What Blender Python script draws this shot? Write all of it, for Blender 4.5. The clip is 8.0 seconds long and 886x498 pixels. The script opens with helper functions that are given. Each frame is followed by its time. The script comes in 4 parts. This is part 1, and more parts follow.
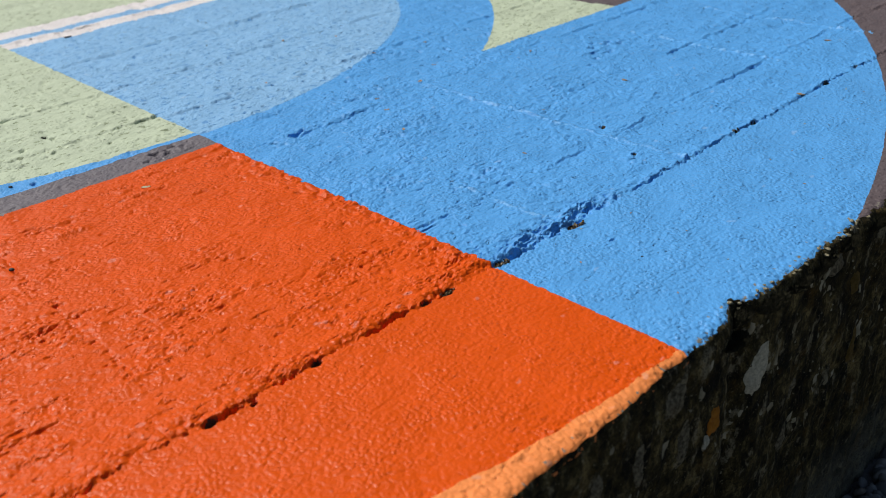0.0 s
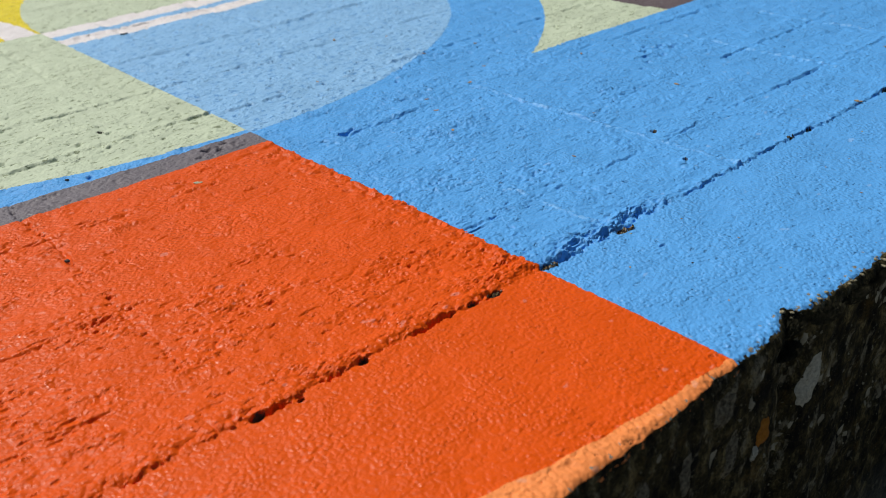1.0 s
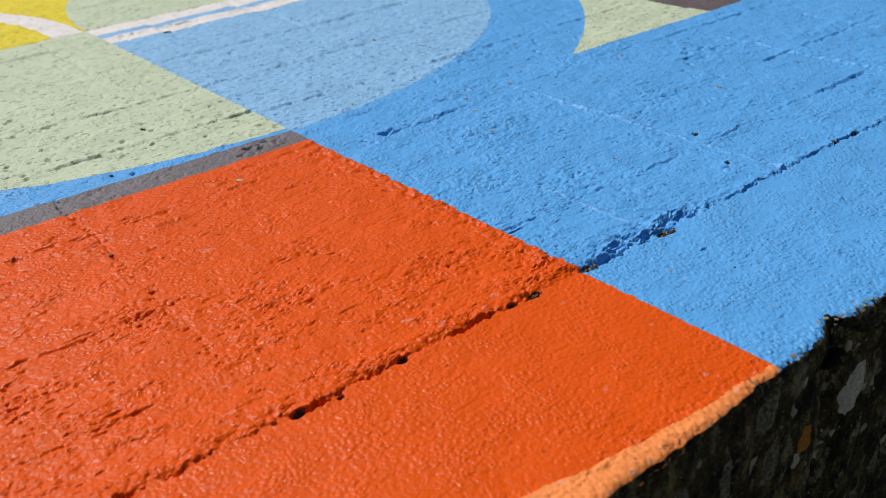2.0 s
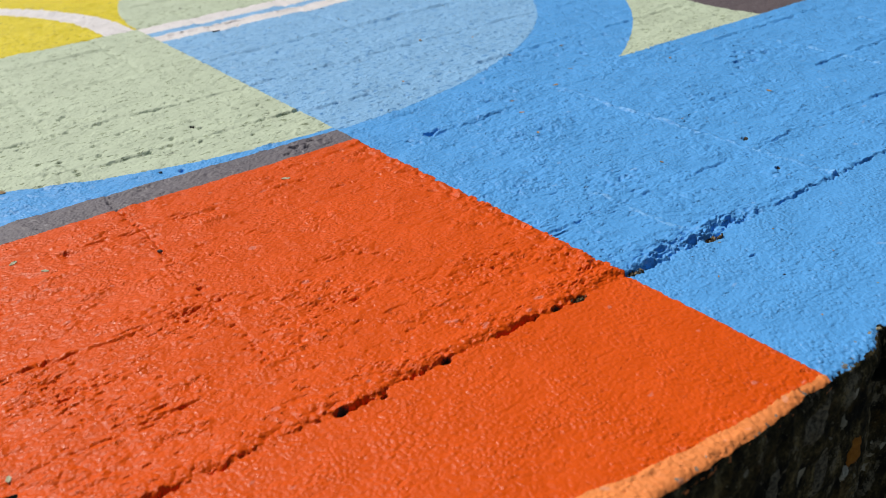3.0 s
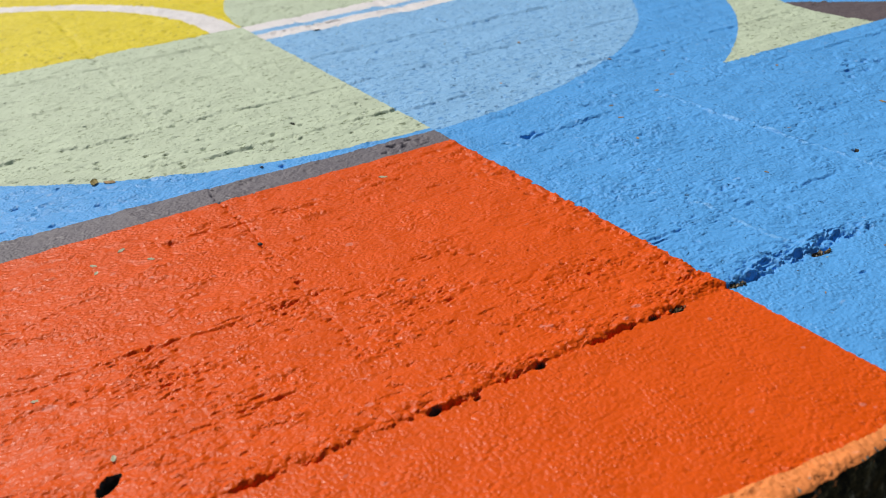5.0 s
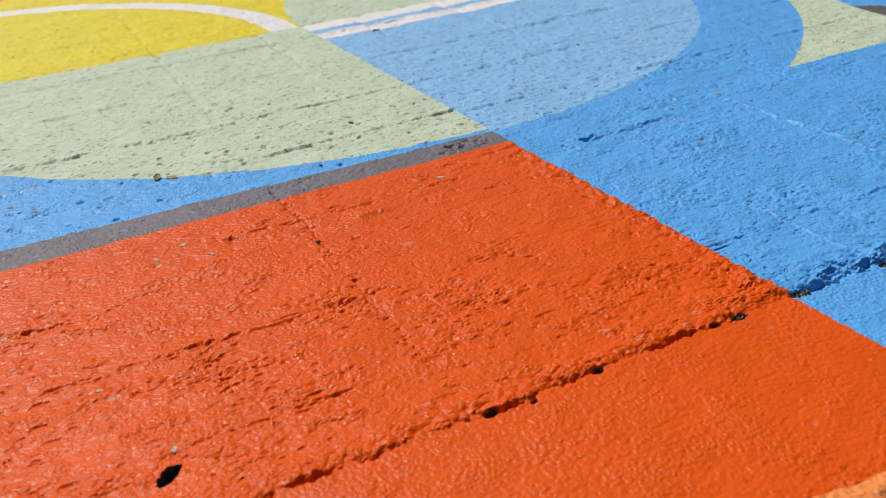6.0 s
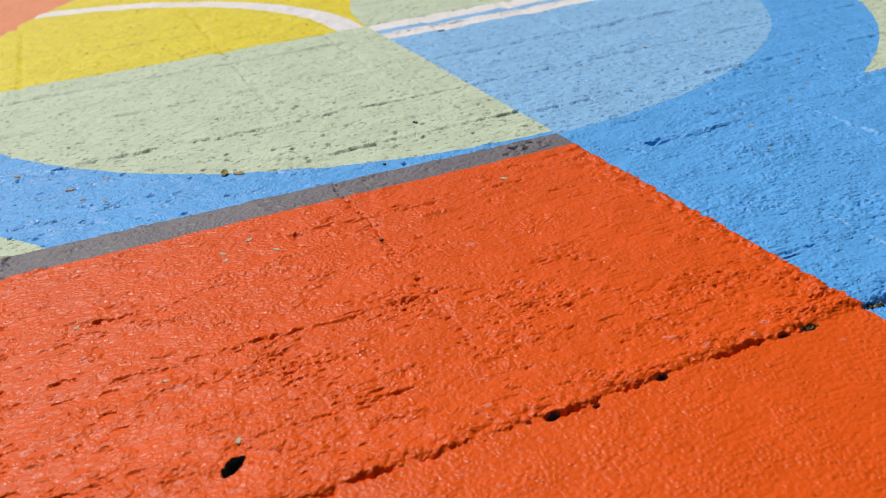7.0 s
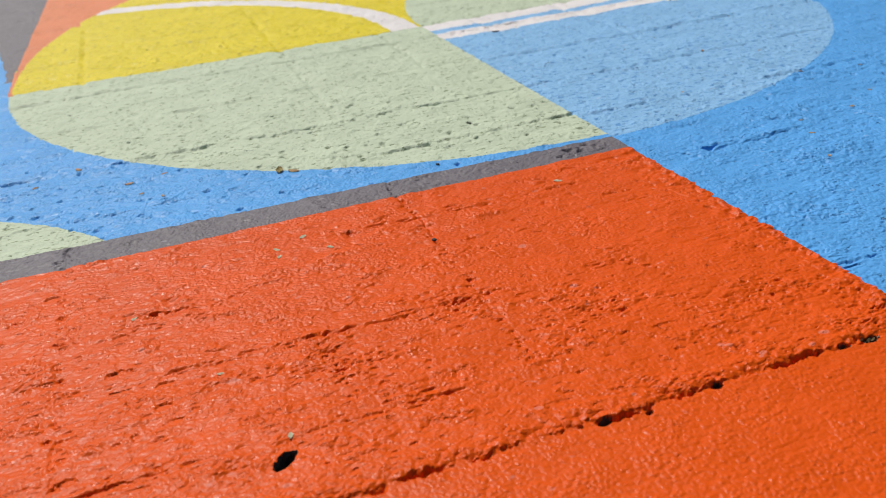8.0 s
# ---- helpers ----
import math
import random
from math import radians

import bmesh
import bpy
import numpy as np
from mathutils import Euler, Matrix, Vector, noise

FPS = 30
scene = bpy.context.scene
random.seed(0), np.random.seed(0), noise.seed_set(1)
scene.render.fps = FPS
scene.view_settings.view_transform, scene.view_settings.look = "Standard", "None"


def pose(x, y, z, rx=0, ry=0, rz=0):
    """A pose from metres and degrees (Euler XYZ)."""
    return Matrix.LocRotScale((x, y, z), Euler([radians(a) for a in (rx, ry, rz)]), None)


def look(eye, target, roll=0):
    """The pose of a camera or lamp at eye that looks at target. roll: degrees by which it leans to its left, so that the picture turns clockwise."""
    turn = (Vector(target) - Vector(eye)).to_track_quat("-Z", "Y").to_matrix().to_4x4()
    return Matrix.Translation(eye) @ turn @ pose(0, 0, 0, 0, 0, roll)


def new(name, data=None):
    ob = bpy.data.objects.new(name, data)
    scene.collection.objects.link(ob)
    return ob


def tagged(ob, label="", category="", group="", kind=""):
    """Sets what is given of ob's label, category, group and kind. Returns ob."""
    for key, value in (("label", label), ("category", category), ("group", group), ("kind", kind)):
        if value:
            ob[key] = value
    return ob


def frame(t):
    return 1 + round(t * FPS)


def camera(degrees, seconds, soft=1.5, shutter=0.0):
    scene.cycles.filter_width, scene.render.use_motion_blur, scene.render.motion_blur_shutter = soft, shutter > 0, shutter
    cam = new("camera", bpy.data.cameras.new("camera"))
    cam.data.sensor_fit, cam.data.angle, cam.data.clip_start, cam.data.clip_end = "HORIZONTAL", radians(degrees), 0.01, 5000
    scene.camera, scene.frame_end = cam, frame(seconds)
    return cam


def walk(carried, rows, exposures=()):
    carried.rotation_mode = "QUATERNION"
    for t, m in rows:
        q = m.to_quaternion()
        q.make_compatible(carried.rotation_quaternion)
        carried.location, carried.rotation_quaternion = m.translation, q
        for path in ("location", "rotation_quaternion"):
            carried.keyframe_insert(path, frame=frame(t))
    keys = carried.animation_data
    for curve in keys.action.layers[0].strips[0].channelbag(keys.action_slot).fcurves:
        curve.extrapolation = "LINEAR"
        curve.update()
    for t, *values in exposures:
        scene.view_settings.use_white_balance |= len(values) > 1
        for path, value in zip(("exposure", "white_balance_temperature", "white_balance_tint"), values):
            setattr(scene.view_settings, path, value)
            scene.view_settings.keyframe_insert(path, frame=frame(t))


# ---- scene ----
cam = camera(51.9, 8.0, soft=0.65)
cam.data.dof.use_dof, cam.data.dof.focus_distance, cam.data.dof.aperture_fstop = True, 1.27, 6.0
PATH = [
    (0, (-0.686, -0.689, 0.553), (0.48, 0.628, -0.399), -4.0),
    (0.5, (-0.689, -0.686, 0.553), (0.441, 0.665, -0.395), -4.1),
    (1, (-0.691, -0.684, 0.553), (0.407, 0.696, -0.391), -4.1),
    (1.5, (-0.695, -0.682, 0.554), (0.378, 0.719, -0.388), -4.2),
    (3, (-0.703, -0.675, 0.555), (0.271, 0.803, -0.377), -4.6),
    (3.5, (-0.705, -0.673, 0.555), (0.235, 0.829, -0.373), -4.8),
    (4, (-0.71, -0.67, 0.556), (0.187, 0.86, -0.368), -4.9),
    (4.5, (-0.712, -0.668, 0.555), (0.149, 0.885, -0.364), -5.0),
    (6, (-0.724, -0.66, 0.556), (0.002, 0.97, -0.348), -5.4),
    (6.5, (-0.728, -0.659, 0.556), (-0.053, 0.996, -0.342), -5.6),
    (7, (-0.733, -0.656, 0.556), (-0.117, 1.025, -0.335), -5.7),
    (7.5, (-0.736, -0.654, 0.557), (-0.165, 1.045, -0.33), -5.7),
    (8, (-0.741, -0.653, 0.557), (-0.219, 1.065, -0.324), -5.8),
]
walk(cam, [(t, look(eye, target, roll)) for t, eye, target, roll in PATH])

# ---- world, sun ----
SUN_AZ, SUN_EL = 103.0, 51.0          # degrees, from +x towards +y, and above the horizon
world = bpy.data.worlds.new("sky")
scene.world = world
world.use_nodes = True
wn = world.node_tree.nodes
sky = wn.new("ShaderNodeTexSky")
sky.sky_type, sky.sun_disc = "NISHITA", False
sky.sun_elevation, sky.sun_rotation = radians(SUN_EL), radians(90 - SUN_AZ)
world.node_tree.links.new(sky.outputs[0], wn["Background"].inputs[0])
wn["Background"].inputs[1].default_value = 0.042
to_sun = Vector((math.cos(radians(SUN_AZ)) * math.cos(radians(SUN_EL)), math.sin(radians(SUN_AZ)) * math.cos(radians(SUN_EL)), math.sin(radians(SUN_EL))))
sun = new("sun", bpy.data.lights.new("sun", "SUN"))
sun.data.energy, sun.data.angle, sun.data.color = 4.08, radians(0.53), (1.0, 0.955, 0.88)
sun.matrix_world = look(to_sun * 20, (0, 0, 0))


# ---- materials ----
def material(name, rough=0.6, spec=0.5):
    m = bpy.data.materials.new(name)
    m.use_nodes = True
    b = m.node_tree.nodes["Principled BSDF"]
    b.inputs["Roughness"].default_value = rough
    b.inputs["Specular IOR Level"].default_value = spec
    return m, m.node_tree, b


def noise_node(nt, scale, detail=3.0, rough=0.55, stretch=None, lean=0):
    co = nt.nodes.new("ShaderNodeTexCoord")
    out = co.outputs["Object"]
    if lean:
        tilt = nt.nodes.new("ShaderNodeMapping")
        tilt.inputs["Rotation"].default_value = (0, radians(-lean), 0)
        nt.links.new(out, tilt.inputs["Vector"])
        out = tilt.outputs[0]
    if stretch:
        mp = nt.nodes.new("ShaderNodeMapping")
        mp.inputs["Scale"].default_value = stretch
        nt.links.new(out, mp.inputs["Vector"])
        out = mp.outputs[0]
    n = nt.nodes.new("ShaderNodeTexNoise")
    n.inputs["Scale"].default_value, n.inputs["Detail"].default_value, n.inputs["Roughness"].default_value = scale, detail, rough
    nt.links.new(out, n.inputs["Vector"])
    return n.outputs["Fac"]


def ramp(nt, fac, stops):
    r = nt.nodes.new("ShaderNodeValToRGB")
    e = r.color_ramp.elements
    while len(e) < len(stops):
        e.new(0.5)
    for el, (p, c) in zip(e, stops):
        el.position, el.color = p, (*c, 1) if len(c) == 3 else c
    nt.links.new(fac, r.inputs[0])
    return r.outputs[0]


def mix(nt, fac, a, b, kind="MIX"):
    m = nt.nodes.new("ShaderNodeMix")
    m.data_type, m.blend_type = "RGBA", kind
    for sock, v in ((m.inputs[0], fac), (m.inputs[6], a), (m.inputs[7], b)):
        if isinstance(v, bpy.types.NodeSocket):
            nt.links.new(v, sock)
        elif isinstance(v, (int, float)):
            sock.default_value = v
        else:
            sock.default_value = (*v, 1)
    return m.outputs[2]


def bump(nt, b, height, strength, distance, before=None):
    n = nt.nodes.new("ShaderNodeBump")
    n.inputs["Strength"].default_value, n.inputs["Distance"].default_value = strength, distance
    nt.links.new(height, n.inputs["Height"])
    if before:
        nt.links.new(before, n.inputs["Normal"])
    nt.links.new(n.outputs[0], b.inputs["Normal"])
    return n.outputs[0]


def grey(v):
    return (v, v, v)


def calc(nt, op, a, b=0.0):
    n = nt.nodes.new("ShaderNodeMath")
    n.operation = op
    for sock, v in zip(n.inputs, (a, b)):
        if isinstance(v, bpy.types.NodeSocket):
            nt.links.new(v, sock)
        else:
            sock.default_value = v
    return n.outputs[0]


def grain_node(nt, scale, stretch):
    """Rounded grains under the paint, high in the middle of each."""
    co = nt.nodes.new("ShaderNodeTexCoord")
    mp = nt.nodes.new("ShaderNodeMapping")
    mp.inputs["Scale"].default_value = stretch
    v = nt.nodes.new("ShaderNodeTexVoronoi")
    v.feature = "SMOOTH_F1"
    v.inputs["Scale"].default_value, v.inputs["Smoothness"].default_value, v.inputs["Randomness"].default_value = scale, 0.35, 1.0
    nt.links.new(co.outputs["Object"], mp.inputs["Vector"])
    nt.links.new(mp.outputs[0], v.inputs["Vector"])
    return calc(nt, "SUBTRACT", 1.0, v.outputs["Distance"])


def paint(name, rgb, rough=0.42, spec=0.35, bare=0.70, pit_shade=0.5, coarse=1.0, under=None, scar=80, crumb=1.0):
    """Masonry paint rolled over coarse concrete: slight unevenness, thin spots, small pits' shade put in as dark
    specks.
    """
    m, nt, b = material(name, rough, spec)
    dark = tuple(c * 0.94 for c in rgb)
    lite = tuple(min(1, c * 1.05 + 0.004) for c in rgb)
    c = ramp(nt, noise_node(nt, 9, 4), [(0.32, dark), (0.68, lite)])
    c = mix(nt, ramp(nt, noise_node(nt, 130, 3), [(0.35, grey(0.0)), (0.75, grey(0.3))]), c, lite)
    if pit_shade:
        # noise above bare turns to under: pit shade painted as darker specks
        shade_specks = ramp(nt, noise_node(nt, 95, 2, 0.55, (0.6, 1.0, 1.0)), [(bare, grey(0)), (bare + 0.03, grey(pit_shade))])
        c = mix(nt, shade_specks, c, under or tuple(0.34 * v ** 1.15 + 0.003 for v in rgb))
    worn = ramp(nt, noise_node(nt, 120, 2, 0.6), [(0.70, grey(0)), (0.76, grey(0.35))])
    c = mix(nt, worn, c, tuple(0.8 * v + 0.07 for v in rgb))
    # pale flecks where the film is scuffed
    fleck = ramp(nt, noise_node(nt, 62, 1, 0.4, (0.7, 1.0, 1.0), 4), [(0.745, grey(0)), (0.775, grey(0.5))])
    c = mix(nt, fleck, c, tuple(0.72 * v + 0.19 for v in rgb))
    nt.links.new(c, b.inputs["Base Color"])
    # the dried film shines unevenly from spot to spot
    nt.links.new(ramp(nt, noise_node(nt, 150, 3), [(0.34, grey(rough + 0.10)), (0.52, grey(rough)), (0.66, grey(rough - 0.12))]), b.inputs["Roughness"])
    rub = ramp(nt, noise_node(nt, 16, 4, 0.6, (0.8, 1.0, 1.0)), [(0.40, grey(0.20)), (0.60, grey(1.0))])
    n1 = bump(nt, b, calc(nt, "MULTIPLY", grain_node(nt, 190, (1.1, 1.0, 1.0)), rub), 1.0, 0.0013 * crumb)
    # thin torn scars along the boards
    scars = ramp(nt, noise_node(nt, scar, 4, 0.62, (0.75, 1.0, 1.0)), [(0.29, grey(0.0)), (0.345, grey(0.8)), (0.44, grey(1.0))])
    pocks = ramp(nt, noise_node(nt, 200, 2, 0.5, (1.0, 1.0, 1.0)), [(0.27, grey(0.0)), (0.33, grey(1.0))])
    n2 = bump(nt, b, scars, 1.0, 0.0017 * coarse, n1)
    n3 = bump(nt, b, calc(nt, "MULTIPLY", pocks, rub), 1.0, 0.0009 * coarse, n2)
    bump(nt, b, noise_node(nt, 300, 2, 0.55), 1.0, 0.0007 * crumb, n3)
    return m


PAINT = {
    "orange": paint("orange_paint", (0.672, 0.080, 0.0), 0.42, 0.13, 0.83, 0.0, 1.15, None, 80, 0.88),
    "peach": paint("peach_paint", (0.82, 0.255, 0.07), 0.6, 0.15, 0.8, 0.0, 1.0),
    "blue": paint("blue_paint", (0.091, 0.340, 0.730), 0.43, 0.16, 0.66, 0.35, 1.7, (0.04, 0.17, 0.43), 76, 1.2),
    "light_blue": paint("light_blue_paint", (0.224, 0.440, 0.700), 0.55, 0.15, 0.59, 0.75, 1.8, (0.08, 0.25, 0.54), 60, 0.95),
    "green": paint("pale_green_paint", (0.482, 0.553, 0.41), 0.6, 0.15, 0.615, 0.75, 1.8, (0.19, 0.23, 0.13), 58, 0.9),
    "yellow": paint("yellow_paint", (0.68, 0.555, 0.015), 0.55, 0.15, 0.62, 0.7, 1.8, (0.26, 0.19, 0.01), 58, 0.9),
    "white": paint("white_paint", (0.72, 0.685, 0.685), 0.55, 0.15, 0.70, 0.4, 1.5),
    "grey": paint("warm_grey_paint", (0.148, 0.133, 0.150), 0.55, 0.2, 0.70, 0.5, 1.2),
    "mauve": paint("mauve_grey_paint", (0.112, 0.088, 0.094), 0.55, 0.2, 0.70, 0.4, 1.2),
    "salmon": paint("salmon_paint", (0.68, 0.215, 0.09), 0.55, 0.15, 0.68, 0.4),
}
# the front strip was cast smoother
STRIP = {
    "orange": paint("orange_strip_paint", (0.672, 0.080, 0.0), 0.40, 0.15, 0.83, 0.0, 0.6, None, 80, 1.2),
    "blue": paint("blue_strip_paint", (0.091, 0.340, 0.730), 0.37, 0.21, 0.68, 0.3, 1.2, (0.04, 0.17, 0.43), 90, 1.5),
}
M_FIN_CREST = paint("fin_crest_blue_paint", (0.155, 0.415, 0.78), 0.5, 0.2, 0.74, 0.0)


def weathered(name):
    """Old bare concrete grown over with dark algae and pale lichen, streaked downwards."""
    m, nt, b = material(name, 0.9, 0.2)
    c = ramp(nt, noise_node(nt, 44, 8, 0.74, (1.0, 1.0, 0.55), 9), [(0.41, (0.005, 0.0045, 0.0018)), (0.53, (0.058, 0.045, 0.016)), (0.64, (0.25, 0.195, 0.085))])
    pale = ramp(nt, noise_node(nt, 42, 7, 0.68, (1.0, 1.0, 0.5), 9), [(0.565, grey(0)), (0.64, grey(0.75))])
    c = mix(nt, pale, c, (0.33, 0.29, 0.19))
    ochre = ramp(nt, noise_node(nt, 17, 5, 0.7), [(0.55, grey(0)), (0.68, grey(0.6))])
    c = mix(nt, ochre, c, (0.13, 0.075, 0.015))
    co = nt.nodes.new("ShaderNodeTexCoord")
    cut = nt.nodes.new("ShaderNodeSeparateXYZ")
    nt.links.new(co.outputs["Object"], cut.inputs[0])
    foot = nt.nodes.new("ShaderNodeMapRange")         # rain splash keeps the foot clean
    foot.inputs["From Min"].default_value, foot.inputs["From Max"].default_value = -0.36, -0.50
    nt.links.new(cut.outputs["Z"], foot.inputs["Value"])
    c = mix(nt, calc(nt, "MULTIPLY", foot.outputs[0], ramp(nt, noise_node(nt, 30, 5, 0.6), [(0.35, grey(0.2)), (0.6, grey(0.8))])), c, (0.19, 0.185, 0.15))
    grain = ramp(nt, noise_node(nt, 330, 4, 0.7), [(0.40, grey(0.6)), (0.50, grey(0))])
    c = mix(nt, grain, c, (0.006, 0.005, 0.003))
    dots = ramp(nt, noise_node(nt, 300, 2), [(0.66, grey(0)), (0.70, grey(0.7))])
    c = mix(nt, dots, c, (0.27, 0.245, 0.15))
    nt.links.new(c, b.inputs["Base Color"])
    n1 = bump(nt, b, noise_node(nt, 120, 5, 0.65), 0.9, 0.004)
    bump(nt, b, noise_node(nt, 600, 3), 0.6, 0.001, n1)
    return m


def plain(name, a, c2, scale, rough=0.85, bumps=0.0):
    m, nt, b = material(name, rough, 0.3)
    nt.links.new(ramp(nt, noise_node(nt, scale, 4), [(0.35, a), (0.65, c2)]), b.inputs["Base Color"])
    if bumps:
        bump(nt, b, noise_node(nt, scale * 4, 4), 0.7, bumps)
    return m


M_SIDE = weathered("weathered_concrete")
M_BARE = plain("bare_dark_concrete", (0.02, 0.018, 0.015), (0.09, 0.08, 0.065), 220, 0.95, 0.002)
M_BODY = plain("raw_concrete", (0.2, 0.19, 0.17), (0.32, 0.31, 0.28), 6, 0.9, 0.004)
M_GRAVEL = plain("gravel_bed", (0.075, 0.073, 0.070), (0.20, 0.194, 0.185), 30, 0.9, 0.01)
M_CHIP = plain("chipped_concrete", (0.14, 0.13, 0.11), (0.30, 0.28, 0.23), 160, 0.95, 0.002)
M_MOSS = plain("dark_moss", (0.010, 0.010, 0.005), (0.035, 0.032, 0.014), 300, 0.95, 0.002)


# ---- noise and relief of the painted surface ----
def gnoise(x, y, seed=0):
    """Gradient noise on the plane, about -0.7 to 0.7."""
    xi, yi = np.floor(x).astype(np.int64), np.floor(y).astype(np.int64)
    fx, fy = x - xi, y - yi
    u, v = fx * fx * fx * (fx * (fx * 6 - 15) + 10), fy * fy * fy * (fy * (fy * 6 - 15) + 10)

    def corner(i, j):
        h = ((xi + i) * 374761393 + (yi + j) * 668265263 + seed * 1442695041) & 0x7FFFFFFF
        h = ((h ^ (h >> 13)) * 1274126177) & 0x7FFFFFFF
        a = ((h ^ (h >> 16)) & 0xFFFF) * (2 * math.pi / 65536)
        return np.cos(a) * (fx - i) + np.sin(a) * (fy - j)

    top = corner(0, 0) * (1 - u) + corner(1, 0) * u
    low = corner(0, 1) * (1 - u) + corner(1, 1) * u
    return top * (1 - v) + low * v


def fbm(x, y, size, octaves=3, seed=0, gain=0.5):
    out, amp = 0, 1.0
    for k in range(octaves):
        out = out + amp * gnoise(x / size + 17.3 * k, y / size - 9.1 * k, seed + k)
        size, amp = size * 0.5, amp * gain
    return out


def step(a, b, v):
    t = np.clip((v - a) / (b - a), 0, 1)
    return t * t * (3 - 2 * t)


def terrace(v, n, a=0.44, b=0.58):
    """Breaks a smooth height into flat plateaus with steep edges."""
    t = v * n
    return (np.floor(t) + step(a, b, t - np.floor(t))) / n


def grains(x, y, size, seed=0):
    """Rounded grains packed side by side: 0 in the joints, up to 1 on top."""
    gx, gy = x / size, y / size
    xi, yi = np.floor(gx).astype(np.int64), np.floor(gy).astype(np.int64)
    best = np.full(gx.shape, 9.0)
    for i in (-1, 0, 1):
        for j in (-1, 0, 1):
            h = ((xi + i) * 374761393 + (yi + j) * 668265263 + seed * 1442695041) & 0x7FFFFFFF
            h = ((h ^ (h >> 13)) * 1274126177) & 0x7FFFFFFF
            h = h ^ (h >> 15)
            ox, oy, big = (h & 0x3FF) / 1024, ((h >> 10) & 0x3FF) / 1024, 0.55 + ((h >> 20) & 0x3FF) / 1024
            best = np.minimum(best, ((xi + i + ox - gx) ** 2 + (yi + j + oy - gy) ** 2) / big)
    return np.clip(1 - 1.4 * best, 0, 1)


# board-mark lines along x: y, from x, to x, depth in mm
COURSES = [(0.109, -1.35, -0.50, 1.4), (0.124, -0.52, 0.0, 0.4), (0.142, 0.0, 0.62, 1.7), (0.147, 0.60, 1.7, 3.0), (0.286, -0.80, -0.40, 1.8), (0.286, -0.40, 0.0, 0.4),
           (0.286, -1.35, -0.80, 0.6), (0.335, 0.0, 0.70, 0.5), (0.327, 0.85, 1.7, 3.2), (0.452, -1.4, 0.0, 0.4), (0.562, 0.08, 0.36, 1.5), (0.585, 0.40, 0.80, 1.2), (0.580, 0.80, 1.7, 2.6), (0.552, -0.56, -0.15, 1.6),
           (0.60, -1.4, -0.56, 0.6), (0.612, -0.16, -0.03, 1.3), (0.852, -0.4, 0.0, 2.0), (0.835, 0.0, 1.6, 1.8), (0.83, -1.5, -0.4, 1.0), (1.083, -1.5, -0.55, 2.0), (1.075, -0.55, 1.5, 1.6),
           (1.36, -1.5, 0.0, 2.2), (1.325, 0.0, 1.4, 2.6), (1.50, -1.5, 0.0, 0.8), (1.648, -1.5, 0.0, 2.6)]
COURSES += [(1.64, 0.0, 1.2, 2.4), (1.785, -1.5, 0.9, 1.2), (1.89, -1.5, 0.8, 1.8), (2.07, -1.5, 0.6, 1.4), (2.21, -1.5, 0.4, 1.4), (2.35, -1.5, 0.3, 1.4),
            (2.60, -1.6, 0.2, 1.6), (2.85, -1.6, 0.1, 1.6), (3.1, -1.6, 0.0, 1.6), (3.4, -1.6, 0.0, 1.6)]
# cross marks: x, from y, to y, height in mm (fins stand up, gaps lie deeper)
CROSS = [(-0.918, 0.12, 0.64, -1.6), (-0.918, 0.64, 0.72, -3.0), (-0.613, 0.13, 0.30, -0.9), (-0.410, 0.46, 0.72, -3.0), (-0.412, 0.12, 0.46, -2.0), (-0.400, 1.1, 2.5, -3.0), (-0.125, 1.35, 1.79, -2.8), (0.140, 0.02, 0.21, 2.0),
         (0.422, 0.0, 0.62, 3.4), (0.935, 0.13, 0.50, 3.4), (1.19, 0.05, 0.46, 3.4), (0.60, 0.58, 0.9, 0.9), (-0.900, 1.65, 2.5, -2.8), (0.145, 1.5, 1.95, -3.0), (0.403, 1.3, 1.95, -3.0)]
# holes: x, y, half sizes, depth in m
HOLES = [(-0.185, 0.921, 0.0052, 0.0062, 0.010), (-0.700, 0.074, 0.0090, 0.0122, 0.04), (0.451, 0.179, 0.0048, 0.0060, 0.012), (0.386, 0.069, 0.0046, 0.0052, 0.010), (-0.398, -0.006, 0.0085, 0.0055, 0.016),
         (-0.351, -0.012, 0.0042, 0.0035, 0.012), (-0.268, -0.004, 0.0065, 0.0050, 0.014), (-0.110, -0.003, 0.008, 0.004, 0.014),
         (-0.077, -0.004, 0.0085, 0.0060, 0.014), (0.012, -0.002, 0.008, 0.004, 0.012), (0.150, -0.009, 0.0130, 0.0055, 0.012), (0.61, -0.002, 0.006, 0.004, 0.014),
         (0.86, 0.002, 0.012, 0.005, 0.016), (0.97, 0.002, 0.010, 0.004, 0.016)]
# shallower pits, painted inside
scatter = np.random.RandomState(12)
PITS = [(0.80, 0.430, 0.009, 0.006, 0.006), (0.765, 0.445, 0.008, 0.006, 0.005), (0.74, 0.42, 0.007, 0.005, 0.005), (0.70, 0.40, 0.008, 0.005, 0.004), (0.815, 0.49, 0.007, 0.006, 0.005), (0.85, 0.475, 0.009, 0.007, 0.008),
        (0.151, -0.070, 0.0070, 0.0022, 0.0025), (-0.118, 0.664, 0.006, 0.0055, 0.0042), (-0.096, 0.684, 0.009, 0.006, 0.005), (-0.074, 0.676, 0.007, 0.006, 0.0045), (-0.058, 0.693, 0.008, 0.006, 0.0045),
        (0.109, 0.570, 0.014, 0.0065, 0.008), (0.130, 0.577, 0.008, 0.005, 0.006), (0.83, 0.465, 0.010, 0.007, 0.007), (0.86, 0.452, 0.008, 0.007, 0.007), (0.79, 0.47, 0.007, 0.006, 0.006)]
